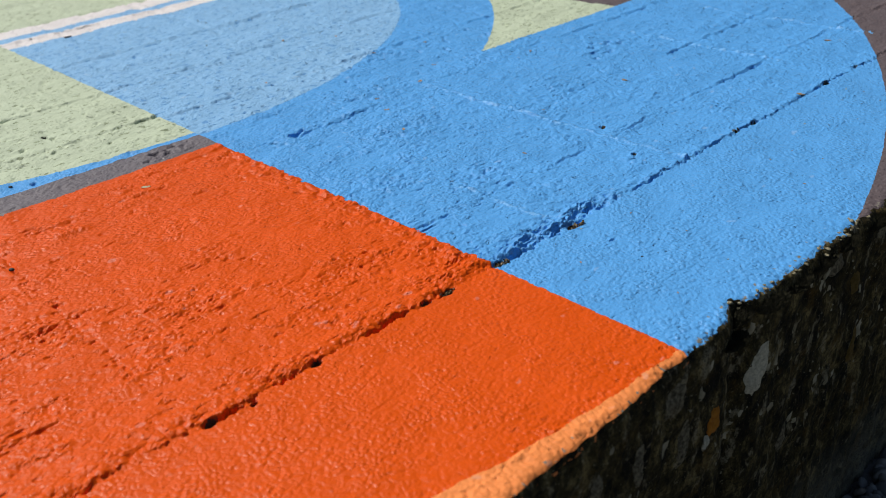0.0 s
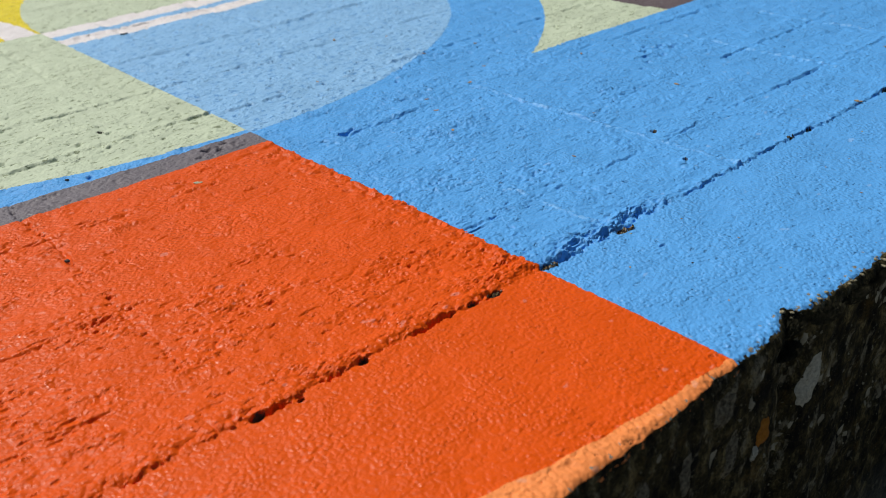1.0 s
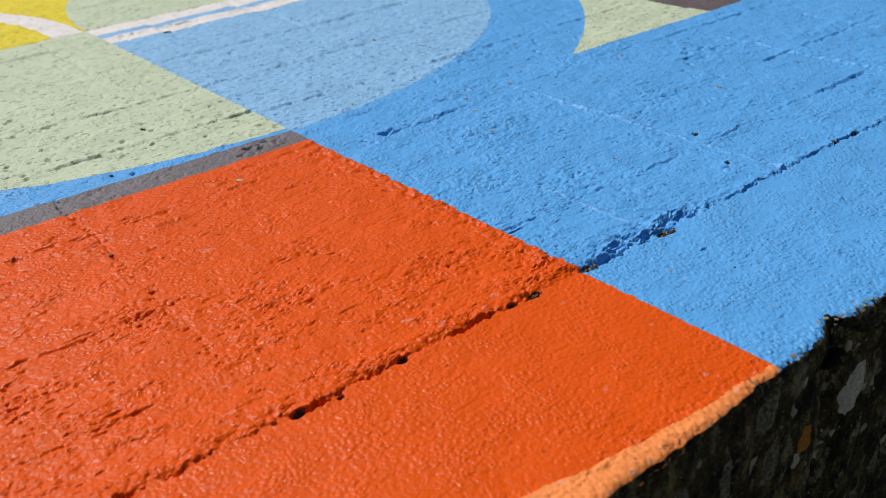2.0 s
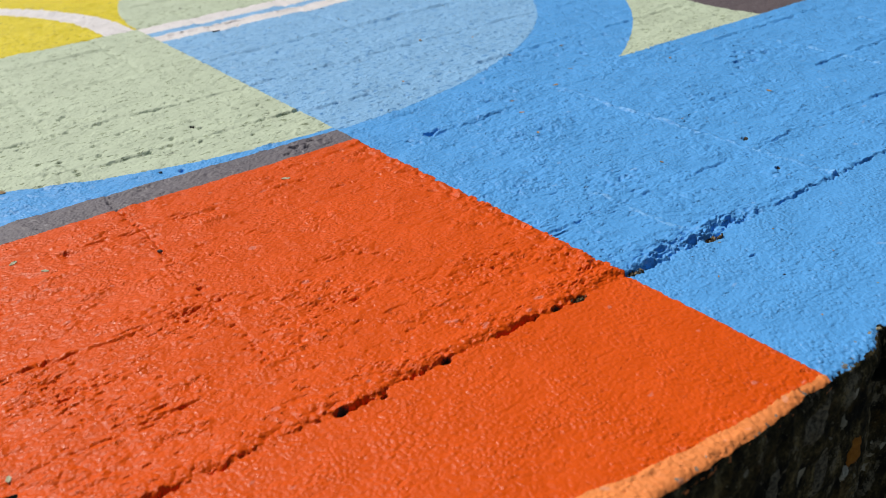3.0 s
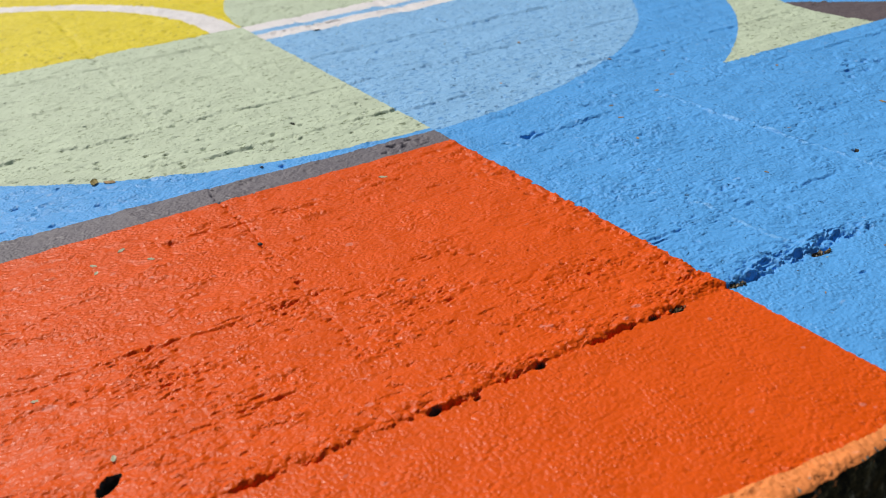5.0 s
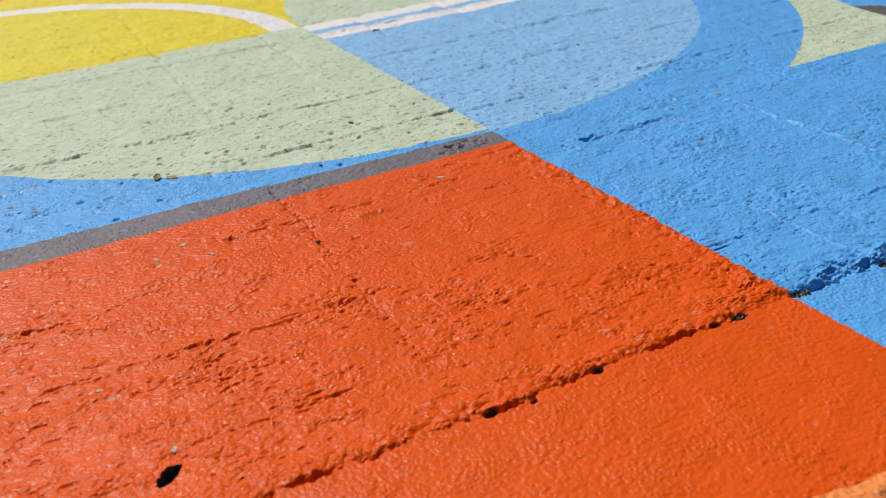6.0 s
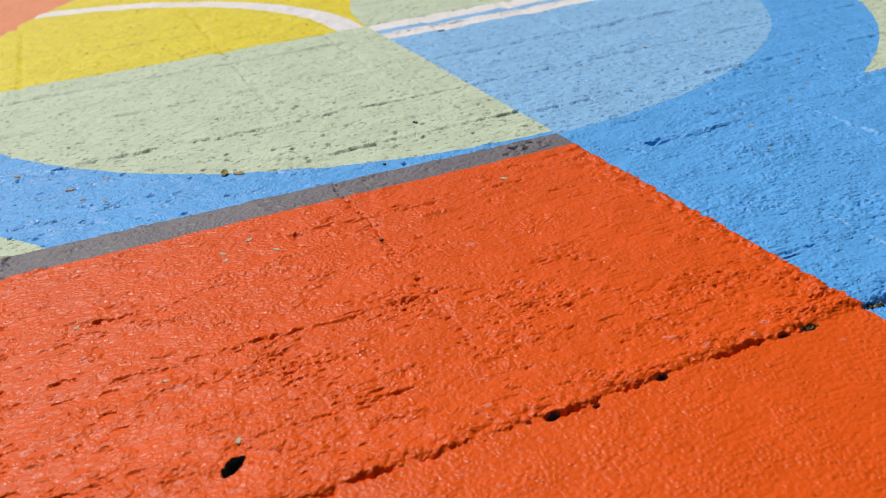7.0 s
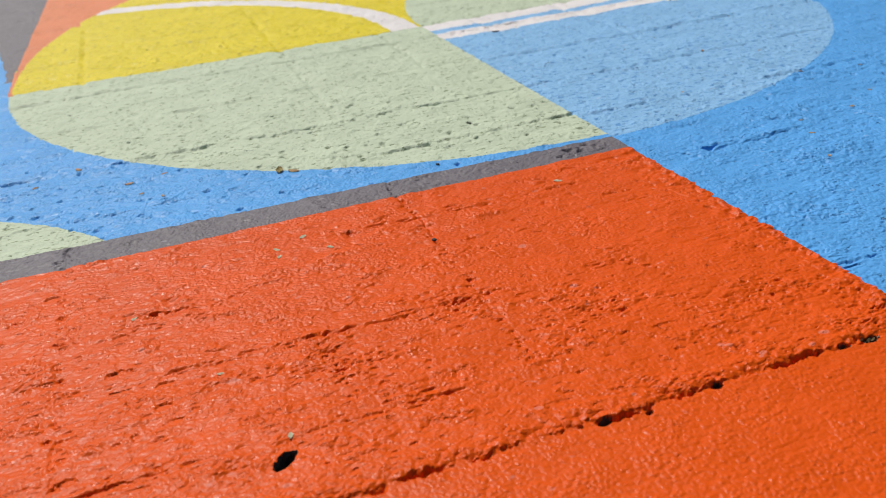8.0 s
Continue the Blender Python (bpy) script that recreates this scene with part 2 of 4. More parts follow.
for _ in range(900):
    pit = scatter.uniform(0.002, 0.0055)
    PITS.append((scatter.uniform(-1.05, 0.9), scatter.uniform(0.72, 2.1), pit, 1.2 * pit, pit * scatter.uniform(0.7, 1.2)))
# torn chips in the orange field: x, y, half sizes
CHIPS = [(-0.849, 0.315, 0.016, 0.0084), (-0.845, 0.402, 0.0093, 0.0064), (-0.977, 0.502, 0.0073, 0.0076), (-0.798, 0.440, 0.0133, 0.0067), (-0.770, 0.436, 0.0095, 0.0067), (-0.930, 0.556, 0.0104, 0.008),
         (-0.864, 0.520, 0.008, 0.0066), (-0.702, 0.439, 0.0057, 0.005), (-0.731, 0.281, 0.0135, 0.0053), (-0.704, 0.225, 0.0058, 0.0048), (-0.802, 0.269, 0.010, 0.0052), (-0.897, 0.297, 0.0045, 0.0055),
         (-0.951, 0.299, 0.0052, 0.0056), (-0.806, 0.224, 0.0081, 0.0072), (-0.796, 0.192, 0.0079, 0.0046), (-0.775, 0.201, 0.0047, 0.0046), (-0.837, 0.180, 0.0037, 0.0068), (-0.857, 0.175, 0.0044, 0.0045),
         (-0.903, 0.135, 0.0091, 0.0053), (-0.856, 0.107, 0.0147, 0.005), (-0.515, 0.548, 0.0092, 0.007), (-0.485, 0.488, 0.0034, 0.0047), (-0.286, 0.469, 0.0042, 0.0049)]
CHIPS += [(-0.207, 0.267, 0.0055, 0.0064), (-0.187, 0.242, 0.0034, 0.004), (-0.189, 0.222, 0.0051, 0.0046), (-0.304, 0.247, 0.0071, 0.0066), (-0.194, 0.419, 0.0049, 0.0049), (-0.123, 0.483, 0.0109, 0.0066),
          (-0.096, 0.479, 0.0053, 0.0067), (-0.445, 0.281, 0.010, 0.0057), (-0.412, 0.279, 0.007, 0.005), (-0.609, 0.286, 0.0085, 0.0067), (-0.605, 0.245, 0.0066, 0.0051), (-0.606, 0.105, 0.0133, 0.004),
          (-0.538, 0.118, 0.0106, 0.0053), (-0.577, 0.155, 0.004, 0.0055), (-0.519, 0.172, 0.0044, 0.0046), (-0.462, 0.225, 0.0047, 0.0035), (-0.389, 0.179, 0.0053, 0.003), (-0.300, 0.122, 0.0072, 0.0049),
          (-0.265, 0.068, 0.0064, 0.0047), (-0.176, 0.056, 0.0046, 0.0038), (-0.338, 0.091, 0.005, 0.0034), (-0.379, 0.078, 0.0043, 0.0054), (-0.408, 0.052, 0.0059, 0.0031)]
# rough, pebbly spots: x, y, radius
ROUGH = [(-0.085, 0.68, 0.045), (0.11, 0.565, 0.06), (0.84, 0.46, 0.13), (-0.035, 0.035, 0.07), (-0.61, 0.21, 0.05), (-0.79, 0.44, 0.06), (0.06, 0.30, 0.10), (0.48, 0.82, 0.12), (-0.3, 0.2, 0.08), (0.25, 0.45, 0.14), (0.55, 0.34, 0.11), (0.30, 0.63, 0.12), (0.66, 0.62, 0.14), (0.20, 0.20, 0.07), (-0.12, 0.12, 0.07), (-0.45, 0.28, 0.06)]


def chip_field(seed, count):
    """Torn chips strewn where the board lines and the rough spots lie: x, y, half sizes, depth in m."""
    rnd, out = np.random.RandomState(seed), []
    lines = [(cy, x0, x1, mm) for cy, x0, x1, mm in COURSES if cy < 2.2]
    for _ in range(count):
        kind = rnd.uniform()
        if kind < 0.42:
            cy, x0, x1, mm = lines[rnd.randint(len(lines))]
            x, y = rnd.uniform(x0, x1), cy + rnd.normal(0, 0.007)
            if rnd.uniform() > mm / 3.4 or gnoise(np.array([x / 0.06]), np.array([cy * 31]), 87)[0] < -0.12:
                continue
            rx, ry, depth = 0.004 + 0.013 * rnd.uniform() ** 2, rnd.uniform(0.0018, 0.0040), rnd.uniform(0.0009, 0.0024)
        elif kind < 0.54:
            cx, y0, y1, mm = CROSS[rnd.randint(len(CROSS))]
            x, y = cx + rnd.normal(0, 0.006), rnd.uniform(y0, y1)
            if mm > 0 or rnd.uniform() > (y1 - y0) / 0.6:
                continue
            rx, ry, depth = rnd.uniform(0.0025, 0.006), rnd.uniform(0.003, 0.007), rnd.uniform(0.0012, 0.0026)
        elif kind < 0.68:
            px, py, r = ROUGH[rnd.randint(len(ROUGH))]
            x, y = px + rnd.normal(0, 0.6 * r), py + rnd.normal(0, 0.4 * r)
            rx, ry, depth = rnd.uniform(0.0025, 0.0075), rnd.uniform(0.0018, 0.0042), rnd.uniform(0.0009, 0.0023)
        else:
            x, y = rnd.uniform(-1.25, 1.5), 2.1 * rnd.uniform() ** 1.3
            rx, ry, depth = 0.002 + 0.008 * rnd.uniform() ** 2, rnd.uniform(0.0015, 0.0038), rnd.uniform(0.0006, 0.0018)
        far = 1 + 0.5 * max(0.0, y - 0.5)
        if y > 0.02:
            out.append((x, y, rx * far, ry * far, depth * far))
    return out


EDGE = -0.285                          # the platform's front edge


def edge_y(x):
    chips = np.where(x > 0.02, 1.0, 0.62)
    return EDGE + 0.0045 * chips * fbm(x, x * 0 + 4.2, 0.09, 2, 31) + 0.006 * chips * fbm(x, x * 0 + 1.7, 0.022, 3, 33, 0.55) + 0.016 * np.exp(-((x - 0.115) / 0.022) ** 2) - 0.005 * step(0.02, 0.14, -x)


SCATTERED = np.array(chip_field(19, 7200) + [(x, y, rx * 1.15, ry * 1.1, 0.0011 + 0.22 * ry) for x, y, rx, ry in CHIPS])


def carve_chips(z, x, y):
    """Each chip falls off steeply at its far rim and runs out towards the near one."""
    inside = (SCATTERED[:, 0] > x.min() - 0.03) & (SCATTERED[:, 0] < x.max() + 0.03) & (SCATTERED[:, 1] > y.min() - 0.02) & (SCATTERED[:, 1] < y.max() + 0.02)
    for cx, cy, rx, ry, depth in SCATTERED[inside]:
        near = np.nonzero((np.abs(x - cx) < 1.4 * rx) & (np.abs(y - cy) < 1.5 * ry))[0]
        if len(near):
            u, v = (x[near] - cx) / rx, (y[near] - cy) / ry
            r = np.hypot(u, v + 0.45 * gnoise(u * 1.6 + cx * 40, u * 0 + cy * 90, 83)) + 0.50 * gnoise(u * 1.9 + cx * 70, v * 1.9, 84)
            z[near] -= depth * (1 - step(0.82, 1.02, r)) * np.clip(0.55 + 0.5 * v, 0.1, 1)


def seam(cx, y):
    """Course of a cross mark and how strongly it shows from stretch to stretch."""
    c = cx + 0.010 * gnoise(y / 0.12, y * 0 + cx * 50, 71) + 0.008 * gnoise(y / 0.025, y * 0 + cx * 30, 72)
    return c, step(-0.05, 0.45, gnoise(y / 0.05, y * 0 + cx * 70, 73) + 0.7 * gnoise(y / 0.015, y * 0 + cx * 13, 74))


def crack_y(x):
    return 0.006 * gnoise(x / 0.11, x * 0 + 0.5, 41) + 0.0045 * gnoise(x / 0.035, x * 0 + 2.5, 42) + 0.0050 * fbm(x, x * 0 + 1.5, 0.011, 3, 43, 0.7) - 0.003


def relief(x, y):
    """Height of the painted surface over the plane z = 0."""
    yc = crack_y(x)
    lipped = 0.0042 * (grains((x + 0.002) / 1.3, y * 0 + yc * 0.3, 0.0095, 44) - 0.45) + 0.003 * fbm(x, y, 0.007, 2, 40)
    main = step(-0.0008, 0.0026, y - yc - lipped)
    low = 0.0022 * fbm(x, y, 0.35, 2, 1)
    patch = np.maximum(step(-0.04, 0.46, fbm(x / 1.5, y, 0.055, 3, 5)), 0.22)
    for px, py, r in ROUGH:
        patch = np.maximum(patch, (1.25 if px > -0.3 else 0.8) * np.exp(-(((x - px) / r) ** 2 + ((y - py) / (0.6 * r)) ** 2)))
    for cy, x0, x1, mm in COURSES:
        if mm > 1.5 and y.min() - 0.05 < cy < y.max() + 0.05:
            seg = step(x0 - 0.02, x0 + 0.02, x) * (1 - step(x1 - 0.02, x1 + 0.02, x)) * np.clip(0.5 + 1.6 * gnoise(x / 0.07, x * 0 + cy * 9, 67), 0, 1)
            patch = np.maximum(patch, seg * np.exp(-((y - cy - 0.004) / 0.011) ** 2))
    lumps = 0.0012 * fbm(x / 1.4, y, 0.05, 2, 7) + 0.0006 * fbm(x / 1.5, y, 0.018, 2, 8, 0.6)
    warp = 0.003 * gnoise(x / 0.014, y / 0.014, 14)
    pebbles = (0.0004 + 0.0014 * patch) * grains(x + warp, y + warp, 0.0078 * np.where(y > 0.72, 1.5, 1.0), 8)
    ledge = 0.0028 * (0.10 + 0.90 * patch) * terrace(fbm(x / 1.25, y + 0.004 * gnoise(x / 0.012, y / 0.012, 14), 0.028, 4, 18, 0.66), 3.0)
    rough = low + lumps + pebbles + ledge
    smooth = -0.0017 * (1 - 0.9 * step(0.12, 0.30, x)) + 0.6 * low + 0.0006 * grains(x, y, 0.0075, 21) + 0.0004 * fbm(x, y, 0.007, 2, 22) + 0.0007 * fbm(x / 1.3, y, 0.04, 2, 23) + 0.0022 * step(0.24, 0.262, -y) * fbm(x, y, 0.0065, 2, 27)
    # crumbled lip behind the long crack
    d = np.maximum(y - yc, 0)
    lip = np.exp(-(d / 0.011) ** 2)
    ragged = np.clip(0.65 + 1.6 * fbm(x, x * 0 + 5.5, 0.06, 2, 53), 0.05, 1.6) * (1 - 0.75 * step(0.2, 0.35, x))
    crumble = np.exp(-(d / (0.024 - 0.012 * step(0.2, 0.4, x))) ** 2)
    rough = rough - 0.0042 * ragged * lip + crumble * (0.0034 * grains(x + warp, y + warp, 0.0095, 45) + 0.0022 * terrace(fbm(x / 1.2, y, 0.018, 2, 46, 0.6), 3.0))
    broken = np.exp(-((x - 0.13) / 0.12) ** 4)
    rough = rough - broken * np.exp(-((d - 0.010) / (0.013 + 0.010 * step(0.0, 0.12, x))) ** 2) * (0.0055 + 0.017 * terrace(fbm(x / 1.7, y + 0.15 * x, 0.020, 3, 47, 0.55), 4.0) - 0.003 * grains(x, y, 0.008, 48))
    z = rough * main + smooth * (1 - main)
    wide = (0.0019 - 0.0008 * step(0.2, 0.4, x)) * (1 + 1.6 * gnoise(x / 0.05, x * 0 + 7, 49) + 1.1 * gnoise(x / 0.016, x * 0 + 2, 50))
    z = z - (0.0065 - 0.003 * grains(x, y, 0.006, 54)) * np.exp(-((y - yc) / np.maximum(wide, 0.0009)) ** 2) * step(-0.02, 0.25, gnoise(x / 0.07, x * 0 + 3, 51) + 0.7 * gnoise(x / 0.02, x * 0 + 3, 52) + 0.06 + 0.25 * step(0.25, 0.5, x))
    for cy, x0, x1, mm in COURSES:
        near = (np.abs(y - cy) < 0.03) & (x > x0) & (x < x1)
        if near.any():
            xs, ys = x[near], y[near]
            c = cy + 0.008 * gnoise(xs / 0.2, xs * 0 + cy * 50, 61) + 0.006 * gnoise(xs / 0.03, xs * 0 + cy * 30, 62) + 0.004 * gnoise(xs / 0.010, xs * 0 + cy * 10, 65)
            amount = np.clip(0.08 + 0.15 * mm + 1.3 * gnoise(xs / 0.09, xs * 0 + cy * 70, 63) + 1.0 * gnoise(xs / 0.022, xs * 0 + cy * 20, 64) + 0.8 * gnoise(xs / 0.008, ys / 0.008, 66), 0.28 if mm >= 2.6 else 0, 1.2)
            q = ys - c
            width = 0.0022 + 0.0028 * min(1.0, max(0.0, cy - 0.3))
            z[near] += 0.001 * mm * (1.7 if cy > 0.8 else 1.0) * (-1.9 * amount * np.exp(-(q / width) ** 2) + 0.5 * (0.2 + amount) * np.exp(-((q - 2.4 * width) / (2 * width)) ** 2))
    for cx, y0, y1, mm in CROSS:
        near = (np.abs(x - cx) < 0.03) & (y > y0) & (y < y1)
        if near.any():
            xs, ys = x[near], y[near]
            c, amount = seam(cx, ys)
            least = 0.5 if mm > 0 or mm <= -2.8 else 0.25
            z[near] += 0.001 * mm * (least + 0.8 * amount) * np.exp(-((xs - c) / (0.0030 if ys.min() < 1 else 0.005)) ** 2)
    carve_chips(z, x, y)
    # the orange field ends in a thick ragged lip of paint
    z = z + (0.0016 + 0.0045 * fbm(x, y, 0.020, 3, 55, 0.6)) * step(-0.045, -0.004, x) * (1 - step(0.0, 0.0028, x + 0.0006)) * step(0.002, 0.01, y) * (1 - step(0.63, 0.65, y))
    box = x.min() - 0.03, x.max() + 0.03, y.min() - 0.03, y.max() + 0.03
    for hx, hy, rx, ry, depth in HOLES + PITS:
        if not (box[0] < hx < box[1] and box[2] < hy < box[3]):
            continue
        near = (np.abs(x - hx) < 2.2 * rx) & (np.abs(y - hy) < 2.2 * ry)
        if near.any():
            xs, ys = x[near], y[near]
            r = np.hypot((xs - hx - (0.65 if depth > 0.03 else 0.2) * (ys - hy)) / rx, (ys - hy) / ry) + (0.25 if depth > 0.009 else 0.55) * gnoise(xs / 0.006, ys / 0.006, 81)
            z[near] -= depth * (1 - step(0.75, 1.08, r))
    return z


# ---- the mural's outlines ----
def sag(x):
    """The stripes' paint runs a little past each cross mark."""
    return sum(np.where(x > xj, np.exp(-np.maximum(x - xj, 0) / 0.045), 0) * (1 - np.exp(-np.maximum(x - xj, 0) / 0.006)) for xj in (0.145, 0.403, 0.66))


def disc(cx, cy, r):
    return lambda x, y: np.hypot(x - cx, y - cy) - r


BIG = disc(-0.211, 2.129, 2.477)       # the large blue disc
HORN = disc(-0.091, 1.800, 1.367)      # cut of the green horn
PALE = disc(-0.003, 1.737, 1.032)      # light blue half disc
LEAF = disc(-0.012, 1.784, 1.063)      # green half disc
CORNER = disc(-1.386, 0.402, 0.617)
GOLD = disc(1.027, 1.869, 2.098)
ARC_OUT = disc(-1.084, 1.807, 1.077)
ARC_IN = disc(-1.046, 1.823, 0.959)
HORN_END = disc(1.633, 0.754, 0.543)
SPLIT = lambda x, y: x - np.where(y > 1.785, 0.002 + 0.5 * (y - 1.785) ** 2, 0.002)
LINES = {
    "orange_top": lambda x, y: y - (0.645 - 0.006 * x),
    "grey_top": lambda x, y: y - (0.706 - 0.022 * x),
    "middle": lambda x, y: y - 1.785,
    "edging": lambda x, y: y - (-0.268 + 0.0035 * gnoise(x / 0.035, x * 0 + 3.3, 121) + 0.0016 * gnoise(x / 0.011, x * 0 + 1.3, 122) + 0.02 * np.clip(x, -0.4, 0) + 0.375 * np.clip(x, -0.4, 0) ** 2),
    "horn_low": lambda x, y: y - 0.645,
    "wedge_top": lambda x, y: (y - 0.866 + 1.13 * (x - 1.155)) / 1.51,
    "stripe_a": lambda x, y: y - 1.597 + 0.028 * sag(x),
    "stripe_b": lambda x, y: y - 1.664 + 0.016 * sag(x),
    "stripe_c": lambda x, y: y - 1.709 + 0.024 * sag(x),
    "stripe_d": lambda x, y: y - 1.790 + 0.008 * sag(x),
    "salmon_side": lambda x, y: x - (-1.079 + 0.026 * (y - 1.96)),
    "grey_side": lambda x, y: x - (-1.09 - 0.13 * (y - 1.928)),
}
CURVES = [BIG, HORN, PALE, LEAF, CORNER, GOLD, ARC_OUT, ARC_IN, HORN_END, SPLIT, *LINES.values()]
FIELDS = ["blue", "orange", "peach", "green", "light_blue", "yellow", "white", "grey", "mauve", "salmon"]
K = {n: i for i, n in enumerate(FIELDS)}


def field(x, y):
    L = {n: f(x, y) for n, f in LINES.items()}
    left = SPLIT(x, y) < 0
    up = L["middle"] > 0
    right = [
        (BIG(x, y) > 0, "mauve"),
        ((L["horn_low"] > 0) & (HORN_END(x, y) < 0) & (L["wedge_top"] < 0) & (HORN(x, y) > 0), "mauve"),
        ((L["horn_low"] > 0) & (HORN(x, y) > 0) & (HORN_END(x, y) > 0) & (y < 1.785), "green"),
        ((PALE(x, y) < 0) & (L["stripe_a"] < 0), "light_blue"),
        ((PALE(x, y) < 0) & (L["stripe_b"] < 0), "white"),
        ((PALE(x, y) < 0) & (L["stripe_c"] < 0), "light_blue"),
        ((PALE(x, y) < 0) & (L["stripe_d"] < 0), "white"),
        ((PALE(x, y) < 0), "green"),
    ]
    leftside = [
        (~up & (L["edging"] < 0), "peach"),
        (~up & (L["orange_top"] < 0), "orange"),
        (~up & (L["grey_top"] < 0), "grey"),
        (~up & (LEAF(x, y) < 0), "green"),
        (~up & (CORNER(x, y) < 0), "green"),
        (~up, "blue"),
        ((GOLD(x, y) < 0) & (ARC_OUT(x, y) < 0) & (ARC_IN(x, y) > 0), "white"),
        ((GOLD(x, y) < 0), "yellow"),
        ((L["salmon_side"] > 0), "salmon"),
        ((L["grey_side"] > 0), "grey"),
    ]
    conds = [~left & c for c, _ in right] + [left & c for c, _ in leftside]
    return np.select(conds, [K[n] for _, n in right + leftside], K["blue"])


# ---- mesh helpers ----
def mesh_from(name, verts, quads, mats, index=None, smooth=True):
    me = bpy.data.meshes.new(name)
    me.vertices.add(len(verts))
    me.vertices.foreach_set("co", np.ascontiguousarray(verts, dtype=np.float32).ravel())
    me.loops.add(quads.size)
    me.loops.foreach_set("vertex_index", quads.ravel().astype(np.int32))
    me.polygons.add(len(quads))
    me.polygons.foreach_set("loop_start", np.arange(0, quads.size, quads.shape[1], dtype=np.int32))
    me.polygons.foreach_set("use_smooth", np.full(len(quads), smooth))
    for m in mats:
        me.materials.append(m)
    if index is not None:
        me.polygons.foreach_set("material_index", index.astype(np.int32))
    me.update(calc_edges=True)
    me.validate()
    return me


def grid_quads(nu, nv):
    i = np.arange(nu * nv).reshape(nu, nv)
    return np.stack([i[:-1, :-1], i[1:, :-1], i[1:, 1:], i[:-1, 1:]], -1).reshape(-1, 4)


def part(name, bm, mat, parent, label=""):
    me = bpy.data.meshes.new(name)
    bm.to_mesh(me)
    bm.free()
    me.materials.append(mat)
    ob = new(name, me)
    ob.parent = parent
    return tagged(ob, label)


LABEL = {"blue": "bright blue painted rough concrete", "orange": "vivid orange painted rough concrete", "peach": "thin pale orange edging paint",
         "green": "pale green painted rough concrete", "light_blue": "light blue painted rough concrete", "yellow": "yellow painted rough concrete",
         "white": "white painted stripe", "grey": "dark warm grey painted concrete", "mauve": "dark mauve grey painted concrete", "salmon": "salmon painted concrete"}

# ---- ground ----
BASE = -0.55
bm = bmesh.new()
bmesh.ops.create_grid(bm, x_segments=40, y_segments=40, size=1)
for v in bm.verts:
    r = max(abs(v.co.x), abs(v.co.y))
    k = 4 * r + 1500 * r ** 6
    v.co = (v.co.x / max(r, 1e-6) * k if r else 0, v.co.y / max(r, 1e-6) * k if r else 0, BASE)
me = bpy.data.meshes.new("ground")
bm.to_mesh(me)
bm.free()
me.materials.append(M_GRAVEL)
tagged(new("ground", me), "grey gravel ground round the platform", "ground", kind="structure")

# ---- the painted platform ----
platform = tagged(new("concrete_platform"), "low concrete platform painted with a bright geometric mural", "platform")
bm = bmesh.new()
bmesh.ops.create_cube(bm, size=1)
for v in bm.verts:
    v.co = (v.co.x * 8.76, -0.262 + (v.co.y + 0.5) * 7.04, BASE - 0.1 + (v.co.z + 0.5) * (0.1 - BASE - 0.045))
part("core", bm, M_BODY, platform, "raw concrete core")

STAND = np.array((-0.71, -0.67, 0.555))
ROWS_Y = [0.0, 0.045, 0.135, 0.280, 0.452, 0.577, 0.705, 0.83, 0.955, 1.075, 1.21, 1.345, 1.50, 1.648, 1.785, 1.93, 2.07, 2.21, 2.35, 2.60, 2.85, 3.1, 3.4, 3.8]
COLS_X = [-1.9, -1.08, -0.916, -0.662, -0.411, -0.2, 0.002, 0.21, 0.422, 0.68, 0.935, 1.19, 1.62]


def spacing(x0, x1, y0, y1):
    """Cell sizes that grow with the distance of a panel from the visitor's stand."""
    px, py = np.clip(STAND[0], x0, x1), np.clip(STAND[1], y0, y1)
    d = math.dist((px, py, 0), STAND)
    return CELL * d * 1.15, CELL * d * 0.46 * d / STAND[2]


CELL = 1.9 / 1612


def add_panels(x, y, nu, nv):
    """Splits a fine grid of the surface along the paint outlines, one mesh a colour."""
    wx = x + 0.0009 * fbm(x, y, 0.010, 2, 91) + 0.0012 * gnoise(x / 0.06, y / 0.06, 93)
    wx = wx + np.where(y > 0, 0.0085, 0.0026) * fbm(x, y, 0.020, 3, 99, 0.65) * np.exp(-(x / 0.03) ** 2) * (y < 0.66)
    wy = y + 0.0009 * fbm(x, y, 0.010, 2, 95) + 0.0012 * gnoise(x / 0.06, y / 0.06, 97)
    quads = grid_quads(nu, nv)
    f = field(wx[quads].mean(1), wy[quads].mean(1))
    if f.min() != f.max():
        lo = np.full(x.size, 99)
        hi = np.full(x.size, -1)
        for k in range(4):
            np.minimum.at(lo, quads[:, k], f)
            np.maximum.at(hi, quads[:, k], f)
        rim = np.nonzero(lo < hi)[0]
        i = np.arange(x.size).reshape(nu, nv)
        inner = np.zeros((nu, nv), bool)
        inner[1:-1, 1:-1] = True
        rim = rim[inner.ravel()[rim]]
        bx, by = wx[rim], wy[rim]
        e = 1e-5
        dist = np.stack([c(bx, by) for c in CURVES])
        best = np.abs(dist).argmin(0)
        for k, c in enumerate(CURVES):
            s = best == k
            if s.any():
                g = c(bx[s], by[s])
                gx, gy = (c(bx[s] + e, by[s]) - g) / e, (c(bx[s], by[s] + e) - g) / e
                lim = 0.55 * max(abs(x[nv] - x[0]), abs(y[1] - y[0]))
                g = np.clip(g, -lim, lim)
                x[rim[s]] -= g * gx
                y[rim[s]] -= g * gy
    z = relief(x, y)
    return quads, f, z


